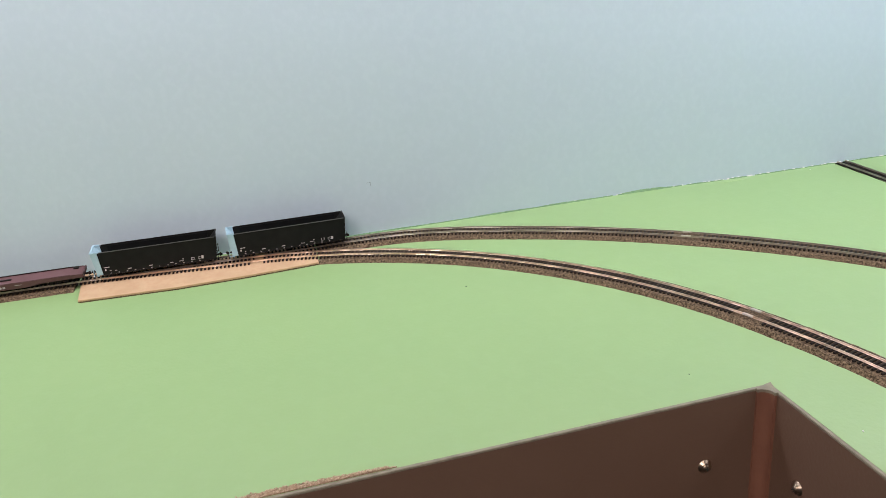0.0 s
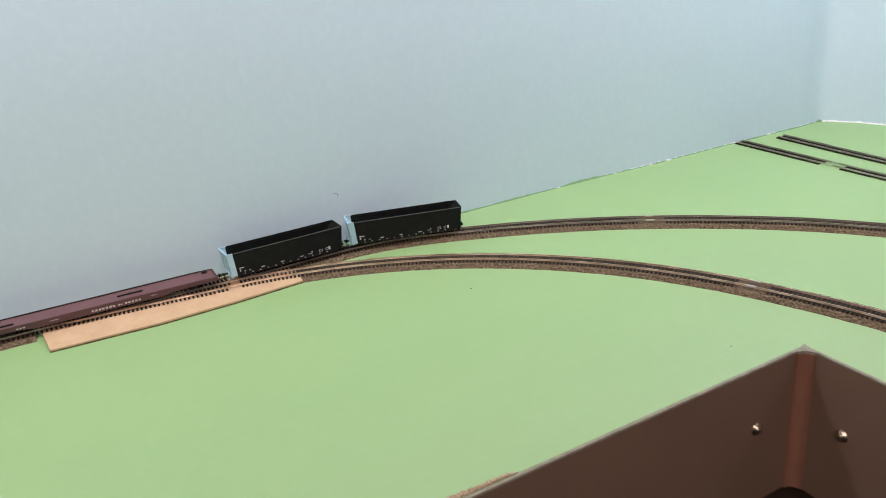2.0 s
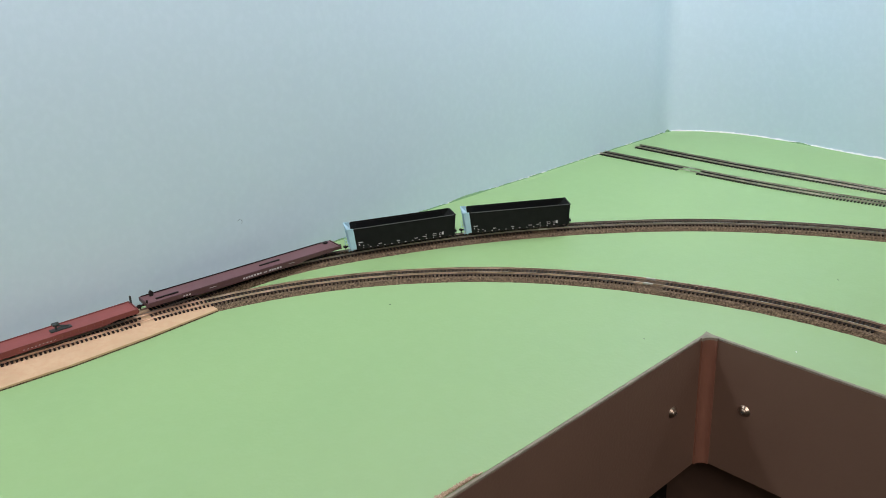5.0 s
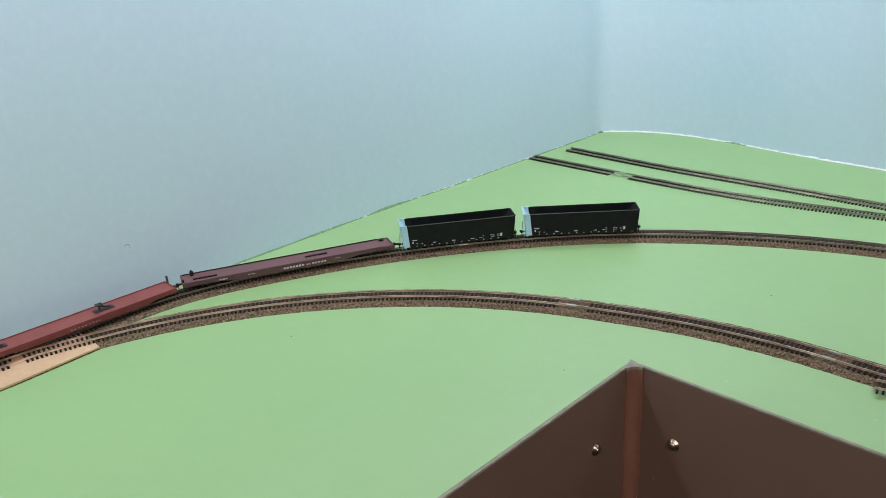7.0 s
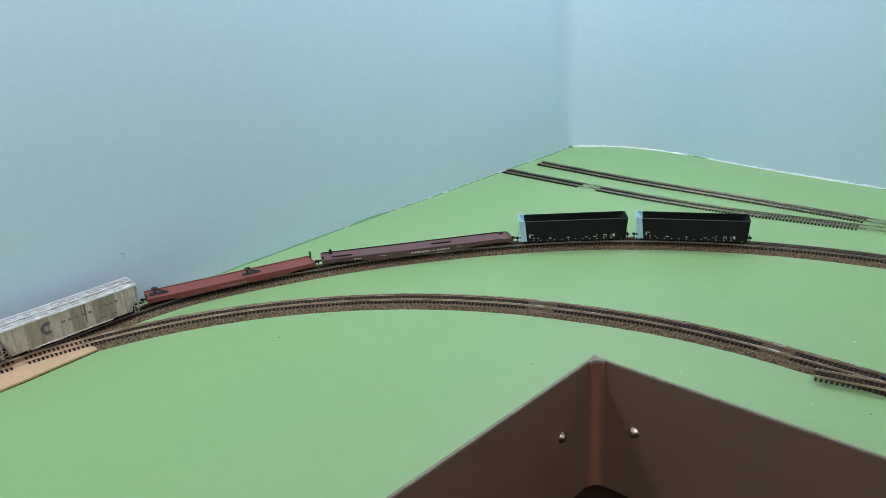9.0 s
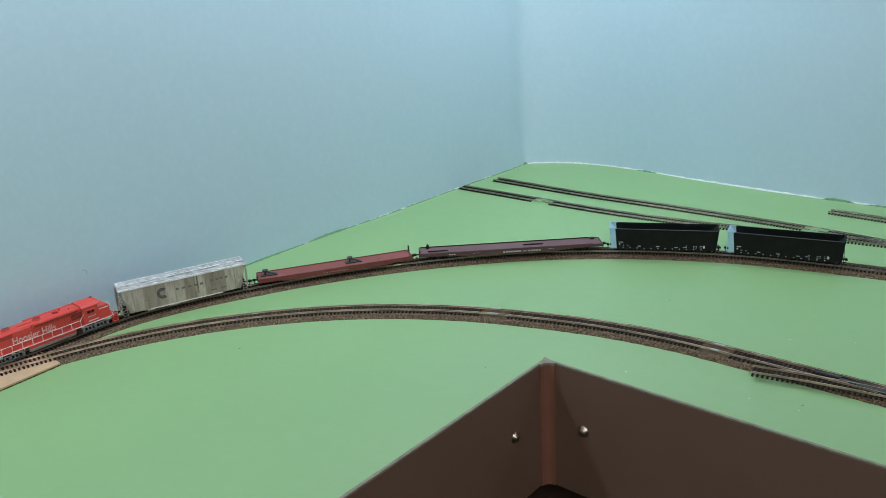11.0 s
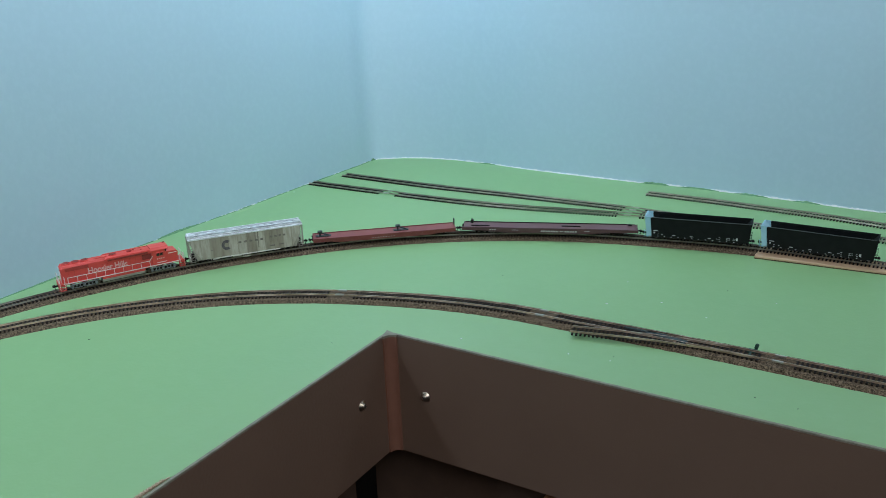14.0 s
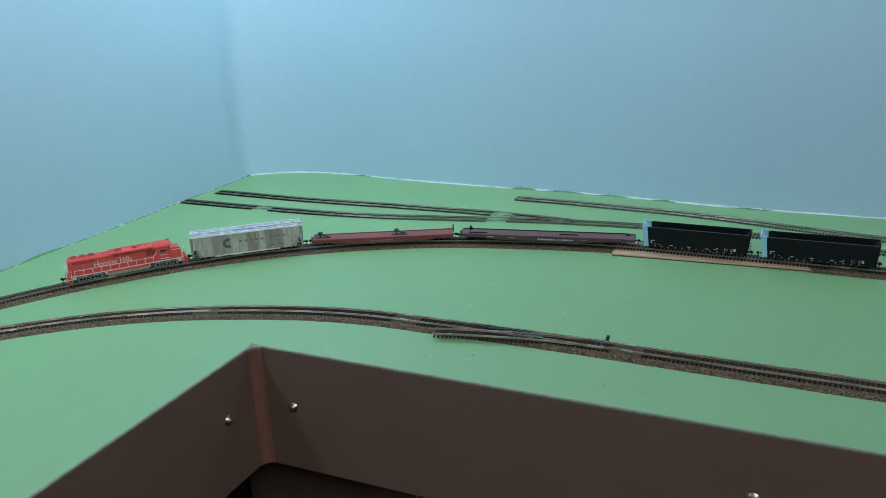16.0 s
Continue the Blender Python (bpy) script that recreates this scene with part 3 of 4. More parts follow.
ORANGE_DARK = mat("engine_red_grille", (0.25, 0.030, 0.022), 0.7, second=(0.15, 0.018, 0.013), scale=300, amount=0.7, bump=0.4, bump_scale=900)
WHITE_TRIM = mat("white_trim", (0.72, 0.66, 0.62), 0.5, second=(0.6, 0.55, 0.52), scale=200, amount=0.4)
TRUCK_GREY = mat("grey_truck", (0.22, 0.23, 0.22), 0.5, second=(0.04, 0.042, 0.04), scale=420, amount=0.9)
TANK = mat("silver_grey_tank", (0.40, 0.38, 0.33), 0.5, second=(0.28, 0.26, 0.22), scale=150, amount=0.5)
GLASS = mat("dark_cab_glass", (0.02, 0.02, 0.02), 0.08, coat=0.5)


def wheel_mesh(r):
    bm = bmesh.new()
    m = pose(0, 0, 0, 90)
    bmesh.ops.create_cone(bm, cap_ends=True, segments=14, radius1=r, radius2=r, depth=0.0012, matrix=m)
    bmesh.ops.create_cone(bm, cap_ends=True, segments=14, radius1=r + 0.0004, radius2=r + 0.0004, depth=0.0004, matrix=pose(0, 0.0007, 0, 90))
    return mesh_of(bm, "wheel", WHEEL)


WHEEL_MESH = wheel_mesh(0.0023)


def truck(parent, x, axles=2, wheelbase=0.0105, material=None, out=0.0066):
    bm = bmesh.new()
    half = wheelbase / 2 if axles == 2 else wheelbase
    for side in (-1, 1):
        y = side * out
        box(bm, x, y, 0.0033, half * 2 + 0.0028, 0.0012, 0.0013, 0.0003)
        for k in range(axles):
            ax = x - half + 2 * half * k / (axles - 1)
            box(bm, ax, y + side * 0.0004, 0.0026, 0.0021, 0.0016, 0.0022, 0.0004)
        for k in range(axles - 1):
            ax = x - half + 2 * half * (k + 0.5) / (axles - 1)
            box(bm, ax, y, 0.0019, half * 0.75, 0.0013, 0.0014, 0.0004)
            rod(bm, (ax, y + side * 0.0004, 0.0014), (ax, y + side * 0.0004, 0.0034), 0.0009, 8)
    box(bm, x, 0, 0.0035, 0.003, 0.012, 0.0015, 0.0003)
    t = part("truck", bm, material or IRON, parent)
    for k in range(axles):
        ax = x - half + 2 * half * k / (axles - 1)
        for side in (-1, 1):
            w = new("wheel", WHEEL_MESH)
            w.parent = t
            w.matrix_local = pose(ax, side * 0.0045, 0.0023, 0, 0, 180 if side > 0 else 0)
    return t


def coupler(parent, x, way):
    bm = bmesh.new()
    box(bm, x + way * 0.0014, 0, 0.0042, 0.0048, 0.0015, 0.0012, 0.0003)
    box(bm, x + way * 0.0044, 0.0003 * way, 0.0042, 0.0024, 0.0028, 0.0023, 0.0006)
    box(bm, x + way * 0.0054, -0.0009 * way, 0.0042, 0.0012, 0.0010, 0.0020, 0.0003)
    rod(bm, (x + way * 0.0040, 0, 0.0032), (x + way * 0.0044, 0, 0.0012), 0.00028, 6)
    rod(bm, (x + way * 0.0044, 0, 0.0012), (x + way * 0.0030, 0.0012, 0.0007), 0.00028, 6)
    part("coupler", bm, IRON, parent)


def ladder(parent, x, y, z0, z1, material, rungs=6, wide=0.0035, along="x", name="ladder"):
    bm = bmesh.new()
    dx, dy = (wide / 2, 0) if along == "x" else (0, wide / 2)
    for k in (-1, 1):
        rod(bm, (x + k * dx, y + k * dy, z0), (x + k * dx, y + k * dy, z1), 0.00026, 6)
    for k in range(rungs):
        z = z0 + (z1 - z0) * (k + 0.5) / rungs
        rod(bm, (x - dx, y - dy, z), (x + dx, y + dy, z), 0.00022, 6)
    part(name, bm, material, parent)


def bars(parent, rows, y, material, name="lettering"):
    """Flat bars of paint on a side, for writing too small to read: x, z, length, height."""
    bm = bmesh.new()
    for x, z, l, h in rows:
        box(bm, x, y, z, l, 0.00012, h)
    part(name, bm, material, parent)


def hopper_car():
    ob = empty("hopper_car")
    top, low, half, w = 0.0225, 0.0042, 0.0478, 0.0094
    for side in (-1, 1):
        bm = bmesh.new()
        prism(bm, [(-0.0408, low), (half - 0.0016, low), (half, top), (-0.0426, top)], side * w - 0.0003, side * w + 0.0003, "y")
        part("side", bm, BLACK, ob)
        bm = bmesh.new()
        prism(bm, [(-0.0454, low), (-0.0410, low), (-0.0428, top), (-half, top)], side * w - 0.00035, side * w + 0.00035, "y")
        part("end_band", bm, PALE_BLUE, ob, "pale blue painted corner panel")
        # Grey on the aisle-side rail only, black on the other.
        part("top_rail", one_box(0.0026, side * w, top + 0.0003, 0.0886, 0.0007, 0.0006, 0.0002), RIM if side < 0 else BLACK, ob, "grey top rail on the aisle side" if side < 0 else "")
        part("top_rail", one_box(-0.0452, side * w, top + 0.0003, 0.0052, 0.0012, 0.00095, 0.0002), PALE_BLUE, ob, "pale blue top rail")
        bm = bmesh.new()
        for k in range(14):
            box(bm, -0.0355 + 0.0054 * k, side * (w + 0.0003), low - 0.0003, 0.0011, 0.0012, 0.0016, 0.0002)
        part("side_ribs", bm, IRON, ob)
        part("side_sill", one_box(0, side * (w - 0.0006), low - 0.0002, 0.082, 0.0012, 0.0014, 0.0002), IRON, ob)
    # end sheets lean inwards towards the floor
    for way, m_ in ((-1, PALE_BLUE), (1, BLACK)):
        bm = bmesh.new()
        prism(bm, [(way * half, top), (way * (half - 0.0008), top), (way * (half - 0.013), low + 0.004), (way * (half - 0.0122), low + 0.004)], -w, w, "y")
        part("end_sheet", bm, m_, ob)
        part("end_top_rail", one_box(way * (half - 0.0002), 0, top + 0.0003, 0.0011, 2 * w + 0.0008, 0.0009, 0.0002), m_, ob)
        part("end_sill", one_box(way * (half - 0.003), 0, low, 0.0022, 2 * w, 0.0022, 0.0003), m_, ob)
        bm = bmesh.new()
        for y in (-0.0085, -0.003, 0.003, 0.0085):
            rod(bm, (way * (half - 0.003), y, low), (way * (half - 0.0006), y, top), 0.0005, 6)
        part("end_posts", bm, m_, ob)
        for y in (-0.0092, 0.0092):
            ladder(ob, way * (half - 0.0016), y, low - 0.0016, low + 0.0062, m_, 3, 0.0030, "x")
        coupler(ob, way * (half - 0.003), way)
        truck(ob, way * 0.034)
    part("floor_pan", one_box(0, 0, low + 0.002, 0.068, 2 * w - 0.002, 0.0008), INSIDE, ob)
    bm = bmesh.new()
    for side in (-1, 1):
        box(bm, 0.002, side * (w - 0.0005), 0.0133, 0.078, 0.0003, 0.0165)
    part("lining", bm, INSIDE, ob)
    part("centre_sill", one_box(0, 0, low - 0.0004, 0.084, 0.004, 0.0024), IRON, ob)
    y = -w - 0.00038
    bars(ob, [(-0.0352 + 0.0062 * k, low + 0.0005, 0.0010, 0.0007) for k in range(12)], y, STENCIL, "white_dots")
    bars(ob, [(-0.0372, 0.0100, 0.0040, 0.0006), (-0.0385, 0.0080, 0.0010, 0.0016), (-0.0350, 0.0068, 0.0012, 0.0005), (-0.0310, 0.0066, 0.0014, 0.0004),
              (-0.0205, 0.0066, 0.0028, 0.0006), (-0.0045, 0.0066, 0.0028, 0.0006), (0.0115, 0.0064, 0.0028, 0.0005), (0.0190, 0.0066, 0.0036, 0.0003), (0.0205, 0.0080, 0.0010, 0.0006),
              (0.0280, 0.0081, 0.0028, 0.0002), (0.0280, 0.0063, 0.0028, 0.0002), (0.0267, 0.0072, 0.0002, 0.0018), (0.0293, 0.0072, 0.0002, 0.0018),
              (0.0332, 0.0080, 0.0020, 0.0002), (0.0332, 0.0064, 0.0020, 0.0002), (0.0322, 0.0072, 0.0002, 0.0016), (0.0355, 0.0074, 0.0016, 0.0026)], y, STENCIL)
    return tagged(ob, "black open-top model coal hopper car with one pale blue end", "freight car", group="hopper cars")


def flat_car():
    ob = empty("flat_car")
    L, w, z = 0.166, 0.0093, 0.0072
    bm = bmesh.new()
    prism(bm, [(-L / 2, z), (L / 2 - 0.002, z), (L / 2, z - 0.0006), (L / 2, z - 0.0020), (L / 2 - 0.003, z - 0.0012), (-L / 2, z - 0.0012)], -w, w, "y")
    part("deck", bm, PURPLE_DECK, ob)
    for side in (-1, 1):
        bm = bmesh.new()
        prism(bm, [(-L / 2, z + 0.0005), (L / 2 - 0.002, z + 0.0005), (L / 2, z - 0.0002), (L / 2 - 0.001, z - 0.0024), (0.052, z - 0.0027), (0.042, z - 0.0042), (-0.044, z - 0.0042), (-0.054, z - 0.0027), (-L / 2, z - 0.0024)],
              side * w - 0.0004, side * w + 0.0004, "y")
        part("side_sill", bm, PURPLE, ob)
        part("edge_rail", one_box(-0.004, side * (w - 0.0002), z + 0.0006, L - 0.010, 0.0007, 0.0006), IRON if side > 0 else PURPLE, ob)
    for x, y in ((-0.066, -0.003), (0.021, 0.0)):
        part("folded_hitch", one_box(x, y, z + 0.0005, 0.018, 0.0018, 0.0008, 0.0002), IRON, ob, "dark folded hitch plate in the deck")
    bm = bmesh.new()
    box(bm, -0.075, 0.0062, z + 0.0018, 0.0028, 0.0030, 0.0036, 0.0004)
    box(bm, -0.0752, 0.0062, z + 0.0042, 0.0012, 0.0012, 0.0014, 0.0003)
    part("winch_box", bm, IRON, ob)
    part("brake_post", one_box(-0.0825, -0.006, z + 0.0008, 0.0012, 0.0012, 0.004, 0.0002), IRON, ob)
    for way in (-1, 1):
        part("end_plate", one_box(way * L / 2, 0, z - 0.0012, 0.0010, 2 * w + 0.0008, 0.0034, 0.0002), PURPLE, ob)
    part("end_ramp", one_box(L / 2 - 0.0065, 0.006, z + 0.0008, 0.004, 0.004, 0.0012, 0.0003), IRON, ob)
    part("centre_sill", one_box(0, 0, z - 0.0032, 0.15, 0.005, 0.004), IRON, ob)
    y = -w - 0.00048
    letters = [(-0.0065 + 0.0024 * k, z - 0.0021, 0.0016, 0.0014) for k in range(7)] + [(0.0115, z - 0.0022, 0.0012, 0.0008), (0.0131, z - 0.0022, 0.0012, 0.0008)] + [(0.0162 + 0.0024 * k, z - 0.0021, 0.0016, 0.0014) for k in range(5)]
    bars(ob, letters, y, STENCIL)
    bars(ob, [(-0.0555 + 0.0022 * k, z - 0.0014, 0.0014, 0.0010) for k in range(3)] + [(-0.032, z - 0.0014, 0.006, 0.0003), (0.036, z - 0.0014, 0.005, 0.0003)], y, STENCIL, "small_lettering")
    for way in (-1, 1):
        truck(ob, way * 0.064)
        coupler(ob, way * (L / 2 - 0.001), way)
    return tagged(ob, "long brown model flat car with white side lettering, empty deck", "freight car")


def trailer_hitch(parent, x, z):
    bm = bmesh.new()
    box(bm, x + 0.001, 0, z + 0.0004, 0.015, 0.0052, 0.0008, 0.0002)
    rod(bm, (x - 0.002, 0, z + 0.0006), (x - 0.002, 0, z + 0.0044), 0.0009, 8)
    rod(bm, (x + 0.0065, 0, z + 0.0008), (x - 0.0015, 0, z + 0.0038), 0.0007, 8)
    box(bm, x - 0.002, 0, z + 0.0049, 0.0048, 0.0050, 0.0013, 0.0004)
    box(bm, x - 0.0005, 0, z + 0.0056, 0.0018, 0.0022, 0.0008, 0.0002)
    part("trailer_hitch", bm, HITCH, parent, "dark raised trailer hitch")


HITCH = mat("dark_hitch", (0.018, 0.03, 0.026), 0.5)


def red_flat_car():
    ob = empty("flat_car")
    L, w, z = 0.140, 0.0093, 0.0068
    part("deck", one_box(0, 0, z - 0.0006, L, 2 * w - 0.001, 0.0012), RED_DECK, ob)
    for side in (-1, 1):
        bm = bmesh.new()
        prism(bm, [(-L / 2, z + 0.0007), (L / 2, z + 0.0007), (L / 2, z - 0.0030), (0.052, z - 0.0030), (0.046, z - 0.0042), (-0.046, z - 0.0042), (-0.052, z - 0.0030), (-L / 2, z - 0.0030)], side * w - 0.0004, side * w + 0.0004, "y")
        part("side_sill", bm, RED, ob)
        bm = bmesh.new()
        for k in range(22):
            box(bm, -0.0605 + 0.00576 * k, side * (w + 0.0004), z - 0.0012, 0.0008, 0.0007, 0.0020)
        part("stake_pockets", bm, RED, ob)
    for way in (-1, 1):
        part("end_plate", one_box(way * L / 2, 0, z - 0.0010, 0.0010, 2 * w, 0.0036, 0.0002), RED, ob)
        truck(ob, way * 0.053)
        coupler(ob, way * (L / 2 - 0.001), way)
    bm = bmesh.new()
    box(bm, 0.0708, 0.0060, z + 0.0022, 0.0012, 0.0022, 0.0076, 0.0003)
    part("bridge_plate", bm, HITCH, ob, "dark upright bridge plate")
    part("bridge_plate", one_box(-0.0708, -0.0060, z + 0.0008, 0.0012, 0.0022, 0.0054, 0.0003), HITCH, ob, "dark upright bridge plate")
    part("centre_sill", one_box(0, 0, z - 0.003, 0.125, 0.005, 0.003), IRON, ob)
    trailer_hitch(ob, -0.061, z)
    trailer_hitch(ob, 0.0155, z)
    bars(ob, [(-0.012 + 0.0026 * k, z - 0.0024, 0.0010, 0.0005) for k in range(9)], -w - 0.0005, STENCIL)
    return tagged(ob, "oxide red model flat car with two raised trailer hitches", "freight car")


def covered_hopper():
    ob = empty("covered_hopper")
    L, w, low, top = 0.104, 0.0094, 0.0036, 0.0238
    side_line = [(-L / 2 + 0.0008, top), (L / 2 - 0.0008, top), (L / 2 - 0.0016, 0.0190), (L / 2 - 0.0060, low), (-L / 2 + 0.0060, low), (-L / 2 + 0.0016, 0.0190)]

    def foot(x):
        """Height of the body's lower edge over x: level, rising along the end slopes."""
        d = L / 2 - abs(x)
        return low if d > 0.0060 else low + (0.0190 - low) * (0.0060 - d) / 0.0044

    bm = bmesh.new()
    prism(bm, side_line, -w + 0.0003, w - 0.0003, "y")
    part("body", bm, DIRTY_WHITE, ob)
    count = 12
    wide = (L - 0.004) / count
    for side in (-1, 1):
        random.seed(5)
        for k in range(count):
            x = -L / 2 + 0.002 + wide * (k + 0.5)
            a, b = x - wide / 2 + 0.00025, x + wide / 2 - 0.00025
            bm = bmesh.new()
            prism(bm, [(a, top - 0.0004), (b, top - 0.0004), (b, foot(b) + 0.0002), (a, foot(a) + 0.0002)], side * (w - 0.0001) - 0.0002, side * (w - 0.0001) + 0.0002, "y")
            part("side_panel", bm, GRIMY if k in (2, 3, 6, 8, 9) else PANEL, ob, "brown grimy panel" if k in (2, 3, 6, 8, 9) else "")
        for k in range(1, count):
            x = -L / 2 + 0.002 + wide * k
            f = foot(x)
            part("side_rib", one_box(x, side * w, (f + top) / 2, 0.0005, 0.0006, top - f - 0.0006), GRIMY, ob)
        for k in (7, 9):
            bm = bmesh.new()
            for _ in range(3):
                h = random.uniform(0.007, 0.016)
                box(bm, -L / 2 + 0.002 + wide * k + random.uniform(-0.004, 0.004), side * (w + 0.00015), top - 0.0006 - h / 2, random.uniform(0.0004, 0.0010), 0.0001, h)
            part("grime_streaks", bm, RUSTY, ob, "brown grime streaks")
        part("side_sill", one_box(0, side * (w - 0.0002), low + 0.0001, 0.060, 0.0009, 0.0014, 0.0002), WHITE_TRIM, ob, "pale side sill")
        for x in (-0.030, -0.010, 0.011, 0.030):
            part("outlet_gate", one_box(x, side * (w - 0.0022), low - 0.0012, 0.008, 0.0008, 0.0014, 0.0002), WHITE_TRIM if x < 0 else IRON, ob)
        # Highlights along the roof's edges are put into the pale silver of these strips.
        part("eave", one_box(0, side * (w + 0.0001), top - 0.0002, L + 0.0006, 0.0009, 0.0009, 0.0002), SILVER, ob, "silver eave strip, pale for the roof's edge highlight")
        part("roof_rail", one_box(0, side * 0.0074, top + 0.0015, L, 0.0006, 0.0006, 0.0001), SILVER, ob, "silver roof rail, pale for the roof's edge highlight")
    bm = bmesh.new()
    prism(bm, [(-w - 0.0002, top), (-w - 0.0002, top + 0.0004), (-0.006, top + 0.0016), (0, top + 0.0020), (0.006, top + 0.0016), (w + 0.0002, top + 0.0004), (w + 0.0002, top)], -L / 2 - 0.0006, L / 2 + 0.0006, "x")
    part("roof", bm, ROOF, ob)
    for k in range(10):
        x = -0.045 + 0.010 * k
        part("roof_hatch", one_box(x, 0.0, top + 0.0021, 0.0078, 0.0042, 0.0009, 0.0002), ROOF, ob)
    for side in (-1, 1):
        part("running_board", one_box(0, side * 0.0044, top + 0.0027, L, 0.0017, 0.0004, 0.0001), SILVER, ob, "bright silver running board")
    for way in (-1, 1):
        part("running_board", one_box(way * (L / 2 - 0.0008), 0.0, top + 0.0024, 0.0014, 0.0130, 0.0004), SILVER, ob)
        part("end_platform", one_box(way * (L / 2 - 0.004), 0, low + 0.0002, 0.0080, 2 * w - 0.001, 0.0010, 0.0002), IRON, ob)
        part("end_frame", one_box(way * (L / 2 - 0.0004), 0, low + 0.0008, 0.0008, 2 * w, 0.0018, 0.0002), WHITE_TRIM, ob)
        for side in (-1, 1):
            bm = bmesh.new()
            rod(bm, (way * (L / 2 - 0.0004), side * (w - 0.0004), low), (way * (L / 2 - 0.0004), side * (w - 0.0004), top), 0.00045, 6)
            rod(bm, (way * (L / 2 - 0.0006), side * (w - 0.002), low + 0.001), (way * (L / 2 - 0.007), side * (w - 0.002), 0.0100), 0.00035, 6)
            part("end_post", bm, DIRTY_WHITE, ob)
            ladder(ob, way * (L / 2 - 0.0026), side * (w + 0.0003), low - 0.0020, low + 0.0115, DIRTY_WHITE, 6, 0.0034, "x")
            ladder(ob, way * (L / 2 + 0.0006), side * (w - 0.0028), low, top - 0.001, DIRTY_WHITE, 8, 0.0034, "y")
        part("brake_box", one_box(way * (L / 2 - 0.003), -0.004, low + 0.0035, 0.003, 0.005, 0.005, 0.0004), IRON, ob)
        truck(ob, way * 0.038)
        coupler(ob, way * L / 2, way)
    bm = bmesh.new()
    a0 = 50
    y = -w - 0.0004
    cx, cz = -0.0185, 0.0148
    ring = [(cx + r * math.cos(radians(a)), cz + r * math.sin(radians(a))) for r, sweep_ in ((0.0047, range(a0, 361 - a0, 20)), (0.0021, range(360 - a0 - 10, a0 - 1, -20))) for a in sweep_]
    prism(bm, ring, y - 0.00006, y + 0.0003, "y")
    part("emblem", bm, LOGO, ob, "faded dark round emblem")
    for bar in ([(-0.0065 + 0.0050 * k, 0.0155, 0.0026, 0.0018) for k in range(5)] + [(0.0225 + 0.0040 * k, 0.0165, 0.0022, 0.0018) for k in range(4)]
         + [(0.0230, 0.0078, 0.0046, 0.0012), (0.0312, 0.0080, 0.0046, 0.0012), (0.0205, 0.0076, 0.0014, 0.0005), (-0.0325, 0.0118, 0.0022, 0.0005)]):
        bars(ob, [bar], y, FAINT, "letter_bar")
    part("underframe", one_box(0, 0, low - 0.0008, 0.096, 0.006, 0.0018), IRON, ob)
    return tagged(ob, "weathered pale grey covered hopper car with silver roof, brown grime", "freight car")


def lettering(parent, text, x, y, z, size, material, name="lettering"):
    c = bpy.data.curves.new("letters", "FONT")
    c.body, c.size, c.extrude, c.offset = text, size, 0.00006, 0.00008
    tmp = bpy.data.objects.new("letters", c)
    scene.collection.objects.link(tmp)
    bpy.context.view_layer.update()
    me = bpy.data.meshes.new_from_object(tmp.evaluated_get(bpy.context.evaluated_depsgraph_get()))
    bpy.data.objects.remove(tmp)
    me.materials.clear()
    me.materials.append(material)
    ob = new(name, me)
    ob.parent = parent
    ob.matrix_local = pose(x, y, z, 90, 0, 0)
    return ob


def engine_truck(parent, x):
    """A three-axle truck: pale cast side frames over dark gaps, journals, springs and brake cylinders."""
    t = truck(parent, x, 3, 0.0098, IRON, 0.0066)
    for side in (-1, 1):
        y = side * 0.0084
        bm = bmesh.new()
        box(bm, x, y, 0.0050, 0.0236, 0.0009, 0.0007, 0.0002)
        for k in range(3):
            ax = x - 0.0098 + 0.0098 * k
            box(bm, ax, y, 0.0033, 0.0022, 0.0013, 0.0027, 0.0004)
            rod(bm, (ax, y, 0.0027), (ax, y + side * 0.0012, 0.0027), 0.0010, 10)
        for k in range(2):
            ax = x - 0.0049 + 0.0098 * k
            box(bm, ax, y, 0.0021, 0.0064, 0.0008, 0.0009, 0.0002)
            for d in (-0.0014, 0.0014):
                rod(bm, (ax + d, y + side * 0.0002, 0.0024), (ax + d, y + side * 0.0002, 0.0044), 0.0005, 8)
        part("side_frame", bm, TRUCK_GREY, t, "pale grey cast side frame")
        bm = bmesh.new()
        for d in (-0.0080, 0.0080):
            rod(bm, (x + d - 0.0012, y + side * 0.0003, 0.0054), (x + d + 0.0012, y + side * 0.0003, 0.0054), 0.0007, 8)
        part("brake_cylinder", bm, TRUCK_GREY, t)


